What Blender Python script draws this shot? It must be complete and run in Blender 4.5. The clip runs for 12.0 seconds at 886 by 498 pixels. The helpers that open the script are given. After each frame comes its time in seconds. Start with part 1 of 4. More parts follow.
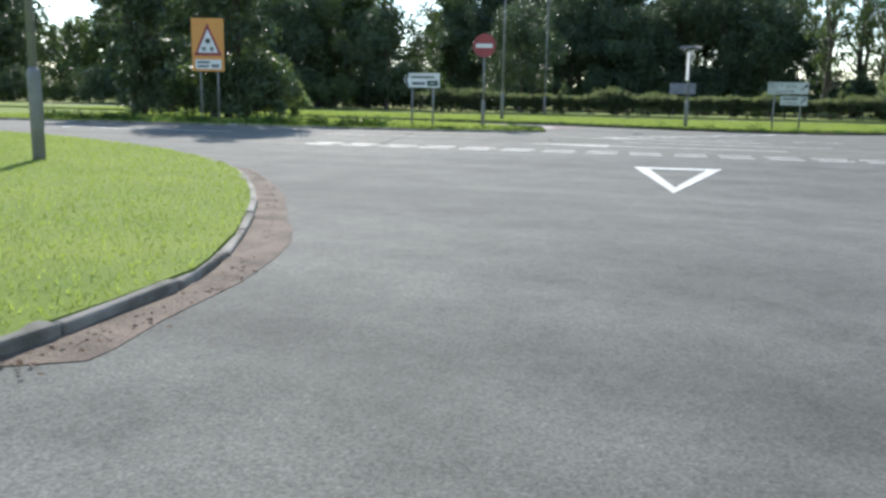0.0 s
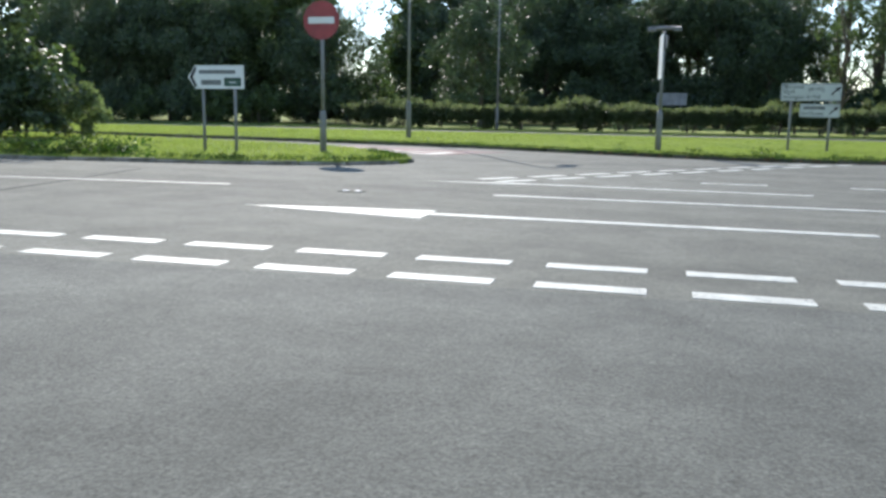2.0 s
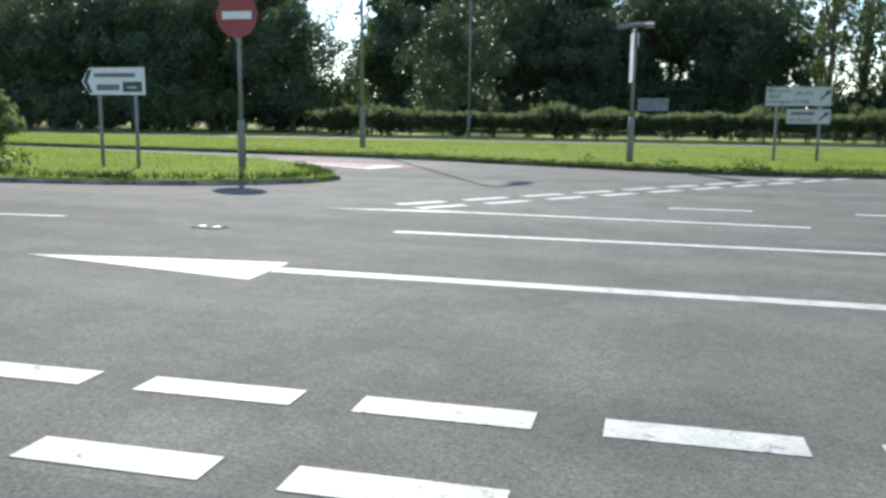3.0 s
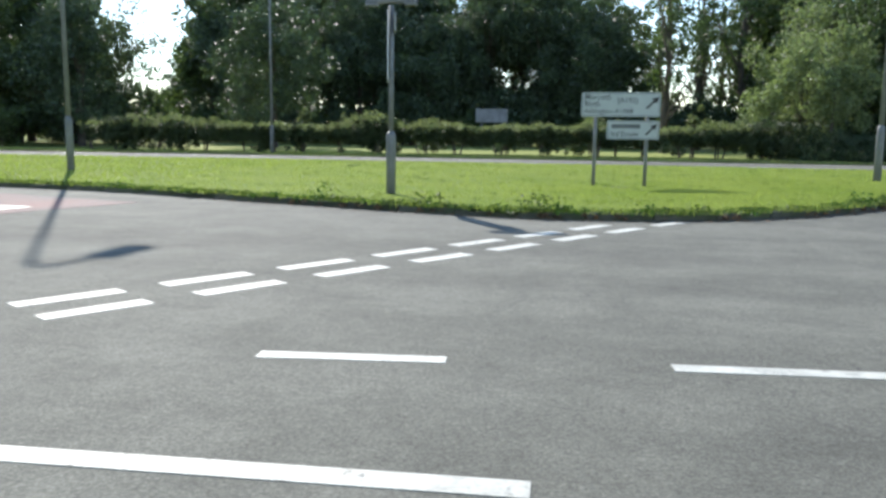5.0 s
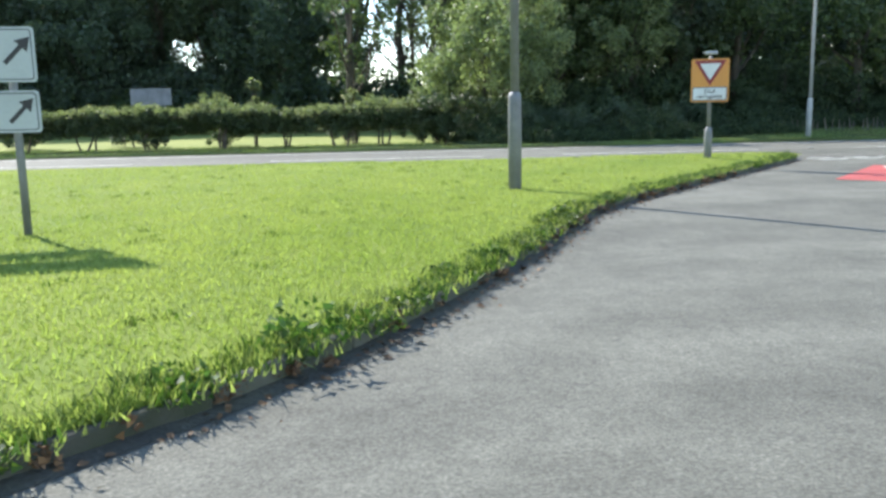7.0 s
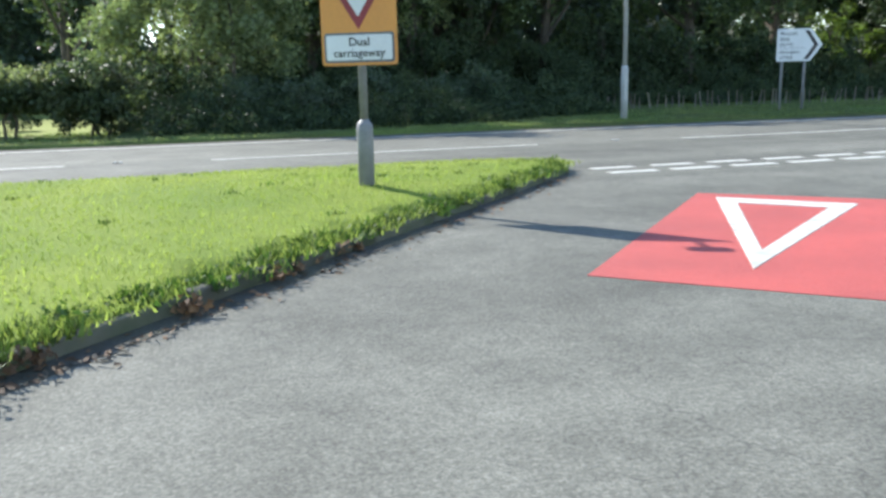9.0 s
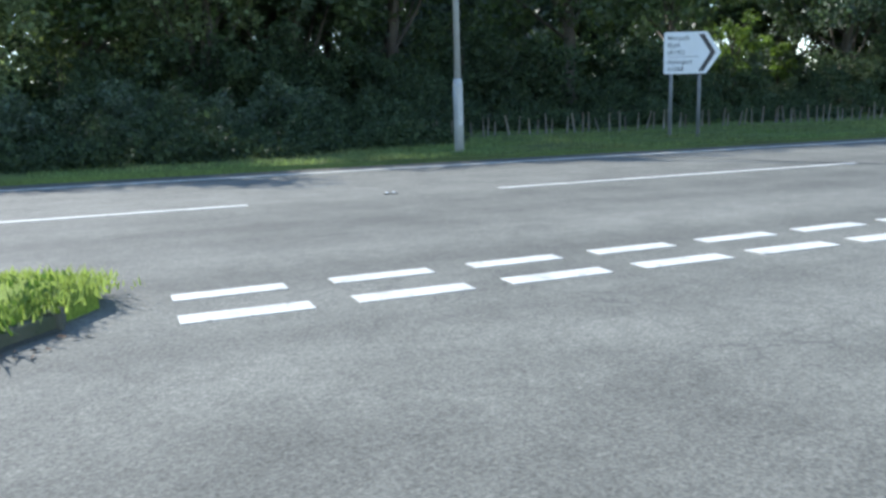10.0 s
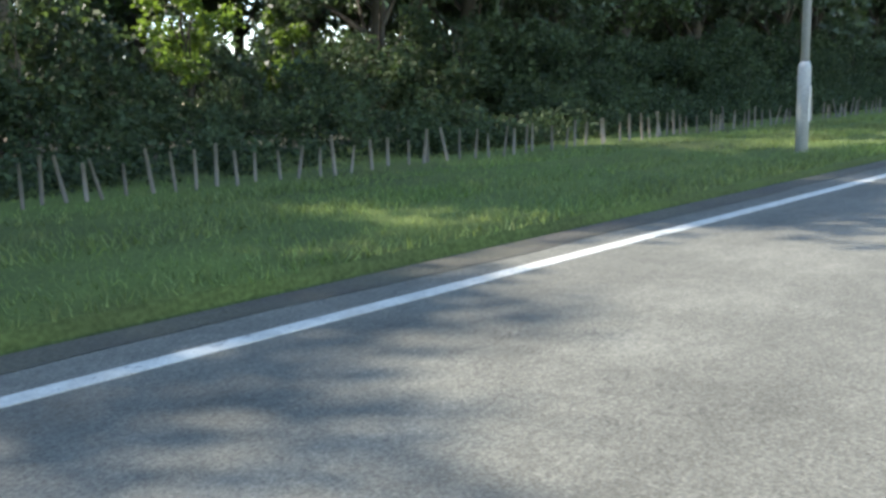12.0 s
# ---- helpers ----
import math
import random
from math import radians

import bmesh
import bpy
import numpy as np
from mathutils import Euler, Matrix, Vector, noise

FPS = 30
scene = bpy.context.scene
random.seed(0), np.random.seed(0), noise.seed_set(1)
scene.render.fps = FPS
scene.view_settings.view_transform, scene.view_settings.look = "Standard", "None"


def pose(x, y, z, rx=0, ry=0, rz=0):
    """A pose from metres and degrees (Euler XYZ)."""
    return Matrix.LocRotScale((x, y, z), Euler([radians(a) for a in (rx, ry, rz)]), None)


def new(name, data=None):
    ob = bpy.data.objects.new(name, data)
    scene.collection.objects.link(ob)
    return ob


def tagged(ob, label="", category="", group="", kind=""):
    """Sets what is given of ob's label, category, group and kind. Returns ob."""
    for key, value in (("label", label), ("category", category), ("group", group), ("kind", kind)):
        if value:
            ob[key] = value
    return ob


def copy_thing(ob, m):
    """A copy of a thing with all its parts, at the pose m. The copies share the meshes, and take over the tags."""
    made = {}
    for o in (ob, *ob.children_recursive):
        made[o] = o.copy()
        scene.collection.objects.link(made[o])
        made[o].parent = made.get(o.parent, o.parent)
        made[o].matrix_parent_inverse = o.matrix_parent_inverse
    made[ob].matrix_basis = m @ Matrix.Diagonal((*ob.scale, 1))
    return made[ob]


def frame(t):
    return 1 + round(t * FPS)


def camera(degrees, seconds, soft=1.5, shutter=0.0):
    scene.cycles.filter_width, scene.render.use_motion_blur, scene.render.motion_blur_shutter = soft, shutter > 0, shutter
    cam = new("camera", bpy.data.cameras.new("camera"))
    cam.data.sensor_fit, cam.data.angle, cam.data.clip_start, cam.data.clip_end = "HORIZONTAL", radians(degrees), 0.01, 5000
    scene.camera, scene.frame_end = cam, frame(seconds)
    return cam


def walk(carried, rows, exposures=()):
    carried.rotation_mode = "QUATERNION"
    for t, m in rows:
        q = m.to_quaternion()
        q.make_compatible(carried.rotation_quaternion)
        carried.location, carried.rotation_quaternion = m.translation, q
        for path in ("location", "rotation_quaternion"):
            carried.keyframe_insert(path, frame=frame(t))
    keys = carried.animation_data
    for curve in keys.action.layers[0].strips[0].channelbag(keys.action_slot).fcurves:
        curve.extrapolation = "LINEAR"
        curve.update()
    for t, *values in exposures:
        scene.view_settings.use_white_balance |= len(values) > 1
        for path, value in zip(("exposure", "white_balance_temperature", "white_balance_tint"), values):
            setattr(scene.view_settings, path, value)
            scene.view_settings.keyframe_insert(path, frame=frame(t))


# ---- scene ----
from mathutils import geometry

cam = camera(57.00, 12.0, soft=3.0)
PATH = [
    (0.0, pose(-0.000, -6.272, 1.061, 79.56, -1.03, 20.67)),
    (0.3, pose(-0.010, -3.840, 1.038, 79.32, -1.55, 20.55)),
    (0.5, pose(-0.053, -2.250, 1.022, 79.16, -1.70, 20.60)),
    (0.6, pose(-0.075, -1.490, 1.017, 79.16, -1.60, 20.61)),
    (1.0, pose(-0.078, 1.196, 0.993, 79.48, -1.41, 20.88)),
    (1.5, pose(-0.190, 4.120, 0.964, 80.06, -1.11, 20.78)),
    (2.0, pose(-0.315, 6.300, 0.996, 80.55, -0.86, 20.54)),
    (2.5, pose(-0.282, 7.930, 1.026, 80.73, -0.60, 20.39)),
    (2.8, pose(-0.297, 8.531, 1.037, 80.90, -0.62, 19.86)),
    (3.2, pose(-0.237, 9.410, 1.064, 81.11, -0.48, 19.33)),
    (4.8, pose(0.402, 14.580, 1.144, 82.16, -0.28, 11.85)),
    (5.0, pose(0.647, 15.420, 1.151, 81.85, -0.66, 10.07)),
    (5.2, pose(0.859, 16.270, 1.154, 81.60, -0.45, 7.84)),
    (5.5, pose(1.337, 17.806, 1.103, 80.84, -0.18, 4.72)),
    (5.8, pose(1.969, 19.189, 1.110, 80.08, -0.15, 1.77)),
    (6.0, pose(2.519, 20.174, 1.150, 79.80, -0.22, 0.22)),
    (6.5, pose(3.729, 22.742, 1.117, 80.71, 0.16, -3.84)),
    (6.8, pose(4.562, 24.304, 1.126, 80.71, 0.39, -5.56)),
    (7.0, pose(5.132, 25.392, 1.159, 80.52, 1.03, -6.83)),
    (7.2, pose(5.648, 26.453, 1.191, 80.05, 1.47, -7.84)),
    (8.8, pose(10.031, 32.484, 1.117, 78.61, 1.50, -15.40)),
    (9.0, pose(10.800, 33.410, 1.100, 78.52, 1.32, -16.36)),
    (9.2, pose(11.501, 34.299, 1.029, 79.12, 1.46, -17.50)),
    (9.5, pose(12.748, 35.765, 0.968, 79.64, 1.74, -19.13)),
    (9.8, pose(14.212, 37.251, 0.989, 79.74, 1.70, -20.53)),
    (10.0, pose(15.251, 38.318, 0.963, 79.99, 1.60, -21.75)),
    (10.5, pose(18.027, 41.026, 0.918, 80.49, 1.04, -25.84)),
    (10.6, pose(18.610, 41.480, 0.923, 80.60, 1.01, -26.77)),
    (10.8, pose(19.776, 42.535, 0.944, 80.55, 1.00, -29.26)),
    (11.0, pose(21.099, 43.474, 0.956, 80.65, 1.01, -31.60)),
    (11.2, pose(22.628, 44.383, 0.999, 80.52, 0.95, -33.76)),
    (11.4, pose(24.120, 45.391, 1.043, 80.39, 0.97, -36.91)),
    (11.5, pose(24.996, 45.891, 1.043, 80.30, 0.48, -38.42)),
    (11.6, pose(25.877, 46.135, 1.040, 80.21, 0.48, -39.24)),
    (11.8, pose(27.529, 46.763, 1.064, 79.93, 1.39, -41.59)),
    (12.0, pose(29.131, 47.160, 1.101, 79.49, 2.23, -43.47)),
]
walk(cam, PATH, [(0.0, 0.95, 6450, 11), (3.0, 0.8, 6450, 11), (5.0, 0.95, 6500, 10), (6.0, 1.2, 6500, 10), (7.0, 1.48, 6500, 10), (9.0, 1.42, 6350, 10), (10.0, 1.38, 5950, 11), (11.2, 1.5, 6000, 11), (12.0, 1.85, 6800, 12)])

# ---- world, sun, exposure ----
SUN_AZ, SUN_EL = radians(-33), radians(34)
world = bpy.data.worlds.new("world")
scene.world = world
world.use_nodes = True
wn = world.node_tree
sky = wn.nodes.new("ShaderNodeTexSky")
sky.sky_type, sky.sun_disc = "NISHITA", False
sky.sun_elevation, sky.sun_rotation = SUN_EL, SUN_AZ
sky.air_density, sky.dust_density, sky.ozone_density = 1.0, 0.04, 1.5
wn.nodes["Background"].inputs["Strength"].default_value = 0.15
wn.links.new(sky.outputs["Color"], wn.nodes["Background"].inputs["Color"])
sun_data = bpy.data.lights.new("sun", "SUN")
sun_data.energy, sun_data.angle, sun_data.color = 4.0, radians(0.6), (1.0, 0.96, 0.89)
sun = new("sun", sun_data)
toward = Vector((math.sin(SUN_AZ) * math.cos(SUN_EL), math.cos(SUN_AZ) * math.cos(SUN_EL), math.sin(SUN_EL)))
sun.rotation_euler = toward.to_track_quat("Z", "Y").to_euler()
sun.location = (-30, 50, 40)

# ---- materials ----
MATS = {}


def material(name, colour, rough=0.8, metal=0.0, vary=0.25, grain=40.0, patch=1.5, bump=0.3, second=None, translucent=0.0, spec=0.5, island=False, piece=False):
    """A surface with a fine grain and larger stains; second is the colour of the stains."""
    m = bpy.data.materials.new(name)
    m.use_nodes = True
    nt = m.node_tree
    nd, ln = nt.nodes, nt.links
    bsdf = nd["Principled BSDF"]
    tc = nd.new("ShaderNodeTexCoord")
    fine = nd.new("ShaderNodeTexNoise")
    fine.inputs["Scale"].default_value, fine.inputs["Detail"].default_value = grain, 4
    big = nd.new("ShaderNodeTexNoise")
    big.inputs["Scale"].default_value, big.inputs["Detail"].default_value = patch, 5
    for n in (fine, big):
        ln.new(tc.outputs["Object"], n.inputs["Vector"])
    two = second or [c * 0.6 for c in colour]
    ramp = nd.new("ShaderNodeMapRange")
    ramp.inputs["From Min"].default_value, ramp.inputs["From Max"].default_value = 0.35, 0.68
    ln.new(big.outputs["Fac"], ramp.inputs["Value"])
    mix = nd.new("ShaderNodeMix")
    mix.data_type = "RGBA"
    mix.inputs["A"].default_value, mix.inputs["B"].default_value = (*colour, 1), (*two, 1)
    ln.new(ramp.outputs["Result"], mix.inputs["Factor"])
    hsv = nd.new("ShaderNodeHueSaturation")
    ln.new(mix.outputs["Result"], hsv.inputs["Color"])
    val = nd.new("ShaderNodeMapRange")
    val.inputs["From Min"].default_value, val.inputs["From Max"].default_value = 0.25, 0.75
    val.inputs["To Min"].default_value, val.inputs["To Max"].default_value = 1 - vary, 1 + vary
    source = fine.outputs["Fac"]
    if island:
        source = nd.new("ShaderNodeNewGeometry").outputs["Random Per Island"]
    elif piece:
        source = nd.new("ShaderNodeObjectInfo").outputs["Random"]
    if island or piece:
        val.inputs["From Min"].default_value, val.inputs["From Max"].default_value = 0, 1
    ln.new(source, val.inputs["Value"])
    ln.new(val.outputs["Result"], hsv.inputs["Value"])
    ln.new(hsv.outputs["Color"], bsdf.inputs["Base Color"])
    bsdf.inputs["Roughness"].default_value, bsdf.inputs["Metallic"].default_value = rough, metal
    bsdf.inputs["Specular IOR Level"].default_value = spec
    if bump and not island:
        b = nd.new("ShaderNodeBump")
        b.inputs["Strength"].default_value, b.inputs["Distance"].default_value = bump, 0.01
        ln.new(fine.outputs["Fac"], b.inputs["Height"])
        ln.new(b.outputs["Normal"], bsdf.inputs["Normal"])
    if translucent:
        tr = nd.new("ShaderNodeBsdfTranslucent")
        warm = nd.new("ShaderNodeMix")
        warm.data_type, warm.blend_type = "RGBA", "MULTIPLY"
        warm.inputs["Factor"].default_value = 1
        warm.inputs["B"].default_value = (1.25, 1.35, 0.85, 1)
        ln.new(hsv.outputs["Color"], warm.inputs["A"])
        ln.new(warm.outputs["Result"], tr.inputs["Color"])
        ms = nd.new("ShaderNodeMixShader")
        ms.inputs["Fac"].default_value = translucent
        ln.new(bsdf.outputs["BSDF"], ms.inputs[1])
        ln.new(tr.outputs["BSDF"], ms.inputs[2])
        ln.new(ms.outputs["Shader"], nd["Material Output"].inputs["Surface"])
    MATS[name] = m
    return m


def asphalt_material(name, light, dark, turn):
    """Bound stone chippings with stained areas, bands worn along the lanes (turned by degrees), blotches and single bright stones."""
    m = material(name, light, 0.9, vary=0.3, grain=55, patch=0.16, bump=0.35, second=dark, spec=0.25)
    nt = m.node_tree
    nd, ln = nt.nodes, nt.links
    bsdf = nd["Principled BSDF"]
    colour = bsdf.inputs["Base Color"].links[0].from_socket
    tc = nd.new("ShaderNodeTexCoord")
    for kind, scale, lo, hi, f0, f1 in (("band", 1.0, 0.84, 1.13, 0.36, 0.64), ("noise", 1.5, 0.85, 1.10, 0.35, 0.65), ("noise", 8.0, 0.91, 1.07, 0.35, 0.65), ("noise", 26.0, 0.90, 1.08, 0.35, 0.65), ("stone", 130.0, 0.72, 1.35, 0.0, 1.0)):
        if kind != "stone":
            n = nd.new("ShaderNodeTexNoise")
            n.inputs["Detail"].default_value = 6
            out = n.outputs["Fac"]
        else:
            n = nd.new("ShaderNodeTexVoronoi")
            out = n.outputs["Color"]
        n.inputs["Scale"].default_value = scale
        ln.new(tc.outputs["Object"], n.inputs["Vector"])
        if kind == "band":
            mp = nd.new("ShaderNodeMapping")
            mp.inputs["Rotation"].default_value = (0, 0, radians(turn))
            mp.inputs["Scale"].default_value = (0.05, 0.75, 1)
            ln.new(tc.outputs["Object"], mp.inputs["Vector"])
            ln.new(mp.outputs["Vector"], n.inputs["Vector"])
        r = nd.new("ShaderNodeMapRange")
        for key, value in (("From Min", f0), ("From Max", f1), ("To Min", lo), ("To Max", hi)):
            r.inputs[key].default_value = value
        ln.new(out, r.inputs["Value"])
        mul = nd.new("ShaderNodeVectorMath")
        mul.operation = "MULTIPLY"
        ln.new(colour, mul.inputs[0])
        ln.new(r.outputs["Result"], mul.inputs[1])
        colour = mul.outputs[0]
    # fine cracks, only in worn areas
    warp = nd.new("ShaderNodeTexNoise")
    warp.inputs["Scale"].default_value, warp.inputs["Detail"].default_value = 3.0, 3
    ln.new(tc.outputs["Object"], warp.inputs["Vector"])
    shift = nd.new("ShaderNodeVectorMath")
    shift.operation = "MULTIPLY_ADD"
    shift.inputs[1].default_value = (0.5, 0.5, 0.5)
    ln.new(warp.outputs["Color"], shift.inputs[0])
    ln.new(tc.outputs["Object"], shift.inputs[2])
    cells = nd.new("ShaderNodeTexVoronoi")
    cells.feature = "DISTANCE_TO_EDGE"
    cells.inputs["Scale"].default_value = 1.6
    ln.new(shift.outputs[0], cells.inputs["Vector"])
    line = nd.new("ShaderNodeMapRange")
    for key, value in (("From Min", 0.0), ("From Max", 0.014), ("To Min", 1.0), ("To Max", 0.0)):
        line.inputs[key].default_value = value
    ln.new(cells.outputs["Distance"], line.inputs["Value"])
    where = nd.new("ShaderNodeTexNoise")
    where.inputs["Scale"].default_value, where.inputs["Detail"].default_value = 0.3, 2
    ln.new(tc.outputs["Object"], where.inputs["Vector"])
    mask = nd.new("ShaderNodeMapRange")
    for key, value in (("From Min", 0.52), ("From Max", 0.62), ("To Min", 0.0), ("To Max", 0.4)):
        mask.inputs[key].default_value = value
    ln.new(where.outputs["Fac"], mask.inputs["Value"])
    both = nd.new("ShaderNodeMath")
    both.operation = "MULTIPLY"
    ln.new(line.outputs["Result"], both.inputs[0])
    ln.new(mask.outputs["Result"], both.inputs[1])
    worn = nd.new("ShaderNodeMix")
    worn.data_type = "RGBA"
    worn.inputs["B"].default_value = (0.035, 0.034, 0.032, 1)
    ln.new(both.outputs[0], worn.inputs["Factor"])
    ln.new(colour, worn.inputs["A"])
    ln.new(worn.outputs["Result"], bsdf.inputs["Base Color"])
    return m


def worn_paint_material(name, colour, dirty):
    """Thermoplastic paint, dirty in patches and chipped down to the road in small flecks."""
    m = material(name, colour, 0.65, vary=0.2, grain=45, patch=5, bump=0.4, second=dirty)
    nd, ln = m.node_tree.nodes, m.node_tree.links
    bsdf = nd["Principled BSDF"]
    colour = bsdf.inputs["Base Color"].links[0].from_socket
    tc = nd.new("ShaderNodeTexCoord")
    chips = nd.new("ShaderNodeTexNoise")
    chips.inputs["Scale"].default_value, chips.inputs["Detail"].default_value, chips.inputs["Roughness"].default_value = 11, 9, 0.75
    ln.new(tc.outputs["Object"], chips.inputs["Vector"])
    mask = nd.new("ShaderNodeMapRange")
    for key, value in (("From Min", 0.57), ("From Max", 0.63), ("To Min", 0.0), ("To Max", 0.8)):
        mask.inputs[key].default_value = value
    ln.new(chips.outputs["Fac"], mask.inputs["Value"])
    mix = nd.new("ShaderNodeMix")
    mix.data_type = "RGBA"
    mix.inputs["B"].default_value = (0.13, 0.125, 0.11, 1)
    ln.new(mask.outputs["Result"], mix.inputs["Factor"])
    ln.new(colour, mix.inputs["A"])
    ln.new(mix.outputs["Result"], bsdf.inputs["Base Color"])
    return m


asphalt = asphalt_material("asphalt", (0.148, 0.145, 0.118), (0.112, 0.110, 0.090), -4)
asphalt_old = asphalt_material("older_asphalt", (0.128, 0.128, 0.108), (0.088, 0.088, 0.075), 88)
bitumen = material("bitumen", (0.03, 0.03, 0.032), 0.85, grain=90, patch=3, spec=0.15)
red_surface = material("red_surfacing", (0.42, 0.075, 0.06), 0.75, vary=0.25, grain=120, patch=1.2, bump=0.5, second=(0.32, 0.06, 0.05))
paint = worn_paint_material("road_paint", (0.56, 0.55, 0.475), (0.40, 0.39, 0.335))
faded_paint = worn_paint_material("faded_road_paint", (0.33, 0.325, 0.285), (0.19, 0.185, 0.16))
concrete = material("kerb_concrete", (0.27, 0.25, 0.215), 0.95, vary=0.25, grain=70, patch=5, bump=0.8, second=(0.12, 0.112, 0.085), piece=True)
# kerb concrete darkened for the shade under overhanging grass, with greenish stains
shaded_concrete = material("shaded_kerb_concrete", (0.10, 0.095, 0.072), 0.95, vary=0.3, grain=60, patch=4, bump=0.8, second=(0.06, 0.068, 0.035), piece=True)
# dark soil whose colour also holds the shade at the road edges
shaded_soil = material("shaded_earth", (0.05, 0.045, 0.036), 0.95, vary=0.4, grain=50, patch=1.2, bump=1.0, second=(0.075, 0.072, 0.045))
soil = material("bare_soil", (0.165, 0.12, 0.085), 0.95, vary=0.35, grain=60, patch=3, bump=1.0, second=(0.08, 0.06, 0.04))
turf = material("turf", (0.17, 0.212, 0.03), 0.95, vary=0.35, grain=45, patch=0.8, bump=1.0, second=(0.12, 0.17, 0.025), translucent=0.0, spec=0.15)
blade = material("grass_blade", (0.262, 0.30, 0.092), 0.6, vary=0.24, patch=0.45, second=(0.205, 0.258, 0.068), translucent=0.5, spec=0.3, island=True)
turf_rough = material("rough_turf", (0.095, 0.13, 0.034), 0.95, vary=0.4, grain=30, patch=0.5, bump=1.0, second=(0.065, 0.08, 0.028), spec=0.12)
blade_rough = material("rough_grass_blade", (0.14, 0.20, 0.066), 0.65, vary=0.45, patch=0.4, second=(0.15, 0.17, 0.072), translucent=0.4, spec=0.25, island=True)
weed = material("weed_leaf", (0.045, 0.10, 0.015), 0.6, vary=0.45, patch=1.5, second=(0.07, 0.10, 0.02), translucent=0.35, spec=0.3, island=True)
field = material("field_grass", (0.25, 0.275, 0.075), 0.95, vary=0.3, grain=20, patch=0.15, bump=0.8, second=(0.19, 0.225, 0.055), spec=0.15)
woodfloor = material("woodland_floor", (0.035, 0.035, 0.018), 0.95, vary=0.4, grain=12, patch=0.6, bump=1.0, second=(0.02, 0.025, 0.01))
bark = material("bark", (0.085, 0.07, 0.05), 0.9, vary=0.35, grain=18, patch=3, bump=1.0)
leaf_dark = material("leaf_dark", (0.062, 0.092, 0.046), 0.5, vary=0.5, patch=0.35, second=(0.052, 0.078, 0.042), translucent=0.3, spec=0.5, island=True)
leaf_mid = material("leaf_mid", (0.072, 0.105, 0.040), 0.48, vary=0.5, patch=0.4, second=(0.06, 0.088, 0.03), translucent=0.35, spec=0.4, island=True)
leaf_hedge = material("leaf_hedge", (0.04, 0.062, 0.024), 0.55, vary=0.5, patch=0.8, second=(0.055, 0.07, 0.03), translucent=0.2, spec=0.3, island=True)
leaf_under = material("leaf_undergrowth", (0.048, 0.07, 0.032), 0.65, vary=0.5, patch=0.6, second=(0.036, 0.054, 0.027), translucent=0.25, spec=0.15, island=True)
leaf_olive = material("leaf_olive", (0.185, 0.225, 0.105), 0.55, vary=0.35, patch=0.5, second=(0.145, 0.185, 0.085), translucent=0.42, spec=0.4, island=True)
# brighter yellow-green that puts sunlight into the leaf colour
leaf_sunlit = material("leaf_sunlit", (0.125, 0.18, 0.035), 0.5, vary=0.35, patch=1.0, second=(0.095, 0.145, 0.03), translucent=0.55, island=True)
leaf_pale = material("leaf_pale", (0.17, 0.19, 0.10), 0.6, vary=0.35, patch=1.0, second=(0.12, 0.15, 0.07), translucent=0.55, island=True)
leaf_dead = material("dead_leaf", (0.16, 0.085, 0.035), 0.8, vary=0.5, patch=2, second=(0.09, 0.05, 0.025), island=True)
steel = material("galvanised_steel", (0.20, 0.205, 0.205), 0.6, metal=0.1, vary=0.12, grain=25, patch=3, bump=0.1, second=(0.14, 0.145, 0.145))
steel_pale = material("pale_galvanised_steel", (0.42, 0.43, 0.42), 0.55, metal=0.1, vary=0.12, grain=25, patch=3, bump=0.1, second=(0.33, 0.34, 0.33))
aluminium = material("aluminium_back", (0.42, 0.43, 0.44), 0.5, metal=0.5, vary=0.1, grain=30, patch=2, bump=0.1)
sign_white = material("sign_white", (0.60, 0.62, 0.62), 0.5, vary=0.05, grain=30, patch=2, bump=0.05, second=(0.56, 0.58, 0.57))
# sign white greyed in colour for the direction sign's backlit face
sign_backlit = material("backlit_sign_white", (0.42, 0.45, 0.44), 0.55, vary=0.06, grain=30, patch=2, bump=0.05, second=(0.36, 0.385, 0.375))
sign_black = material("sign_black", (0.02, 0.02, 0.022), 0.45, vary=0.1, grain=30, patch=2, bump=0.05)
sign_red = material("sign_red", (0.27, 0.03, 0.036), 0.45, vary=0.08, grain=30, patch=2, bump=0.05)
sign_orange = material("sign_orange", (0.60, 0.26, 0.05), 0.5, vary=0.06, grain=30, patch=2, bump=0.05, second=(0.54, 0.23, 0.05))
sign_green = material("sign_green", (0.012, 0.065, 0.045), 0.45, vary=0.08, grain=30, patch=2, bump=0.05)
sign_grey = material("sign_grey_text", (0.14, 0.15, 0.155), 0.5, vary=0.08, grain=30, patch=2, bump=0.05)
# greyer, less saturated red for the left patch
dull_red = material("dull_red_surfacing", (0.19, 0.095, 0.082), 0.85, vary=0.25, grain=90, patch=0.7, bump=0.5, second=(0.125, 0.098, 0.088))
stake_wood = material("weathered_stake", (0.18, 0.162, 0.132), 0.9, vary=0.3, grain=30, patch=3, bump=0.6, piece=True)
board_grey = material("weathered_board", (0.25, 0.25, 0.28), 0.6, vary=0.1, grain=20, patch=2, bump=0.1)
lamp_glass = material("lamp_glass", (0.6, 0.6, 0.58), 0.15, vary=0.05, grain=30, patch=2, bump=0.0)

# ---- building helpers ----


def mesh_of(name, bm, mat):
    me = bpy.data.meshes.new(name)
    bm.to_mesh(me)
    bm.free()
    me.materials.append(mat)
    return me


def part(name, bm, mat, parent=None, label=""):
    ob = new(name, mesh_of(name, bm, mat))
    if parent is not None:
        ob.parent = parent
    return tagged(ob, label)


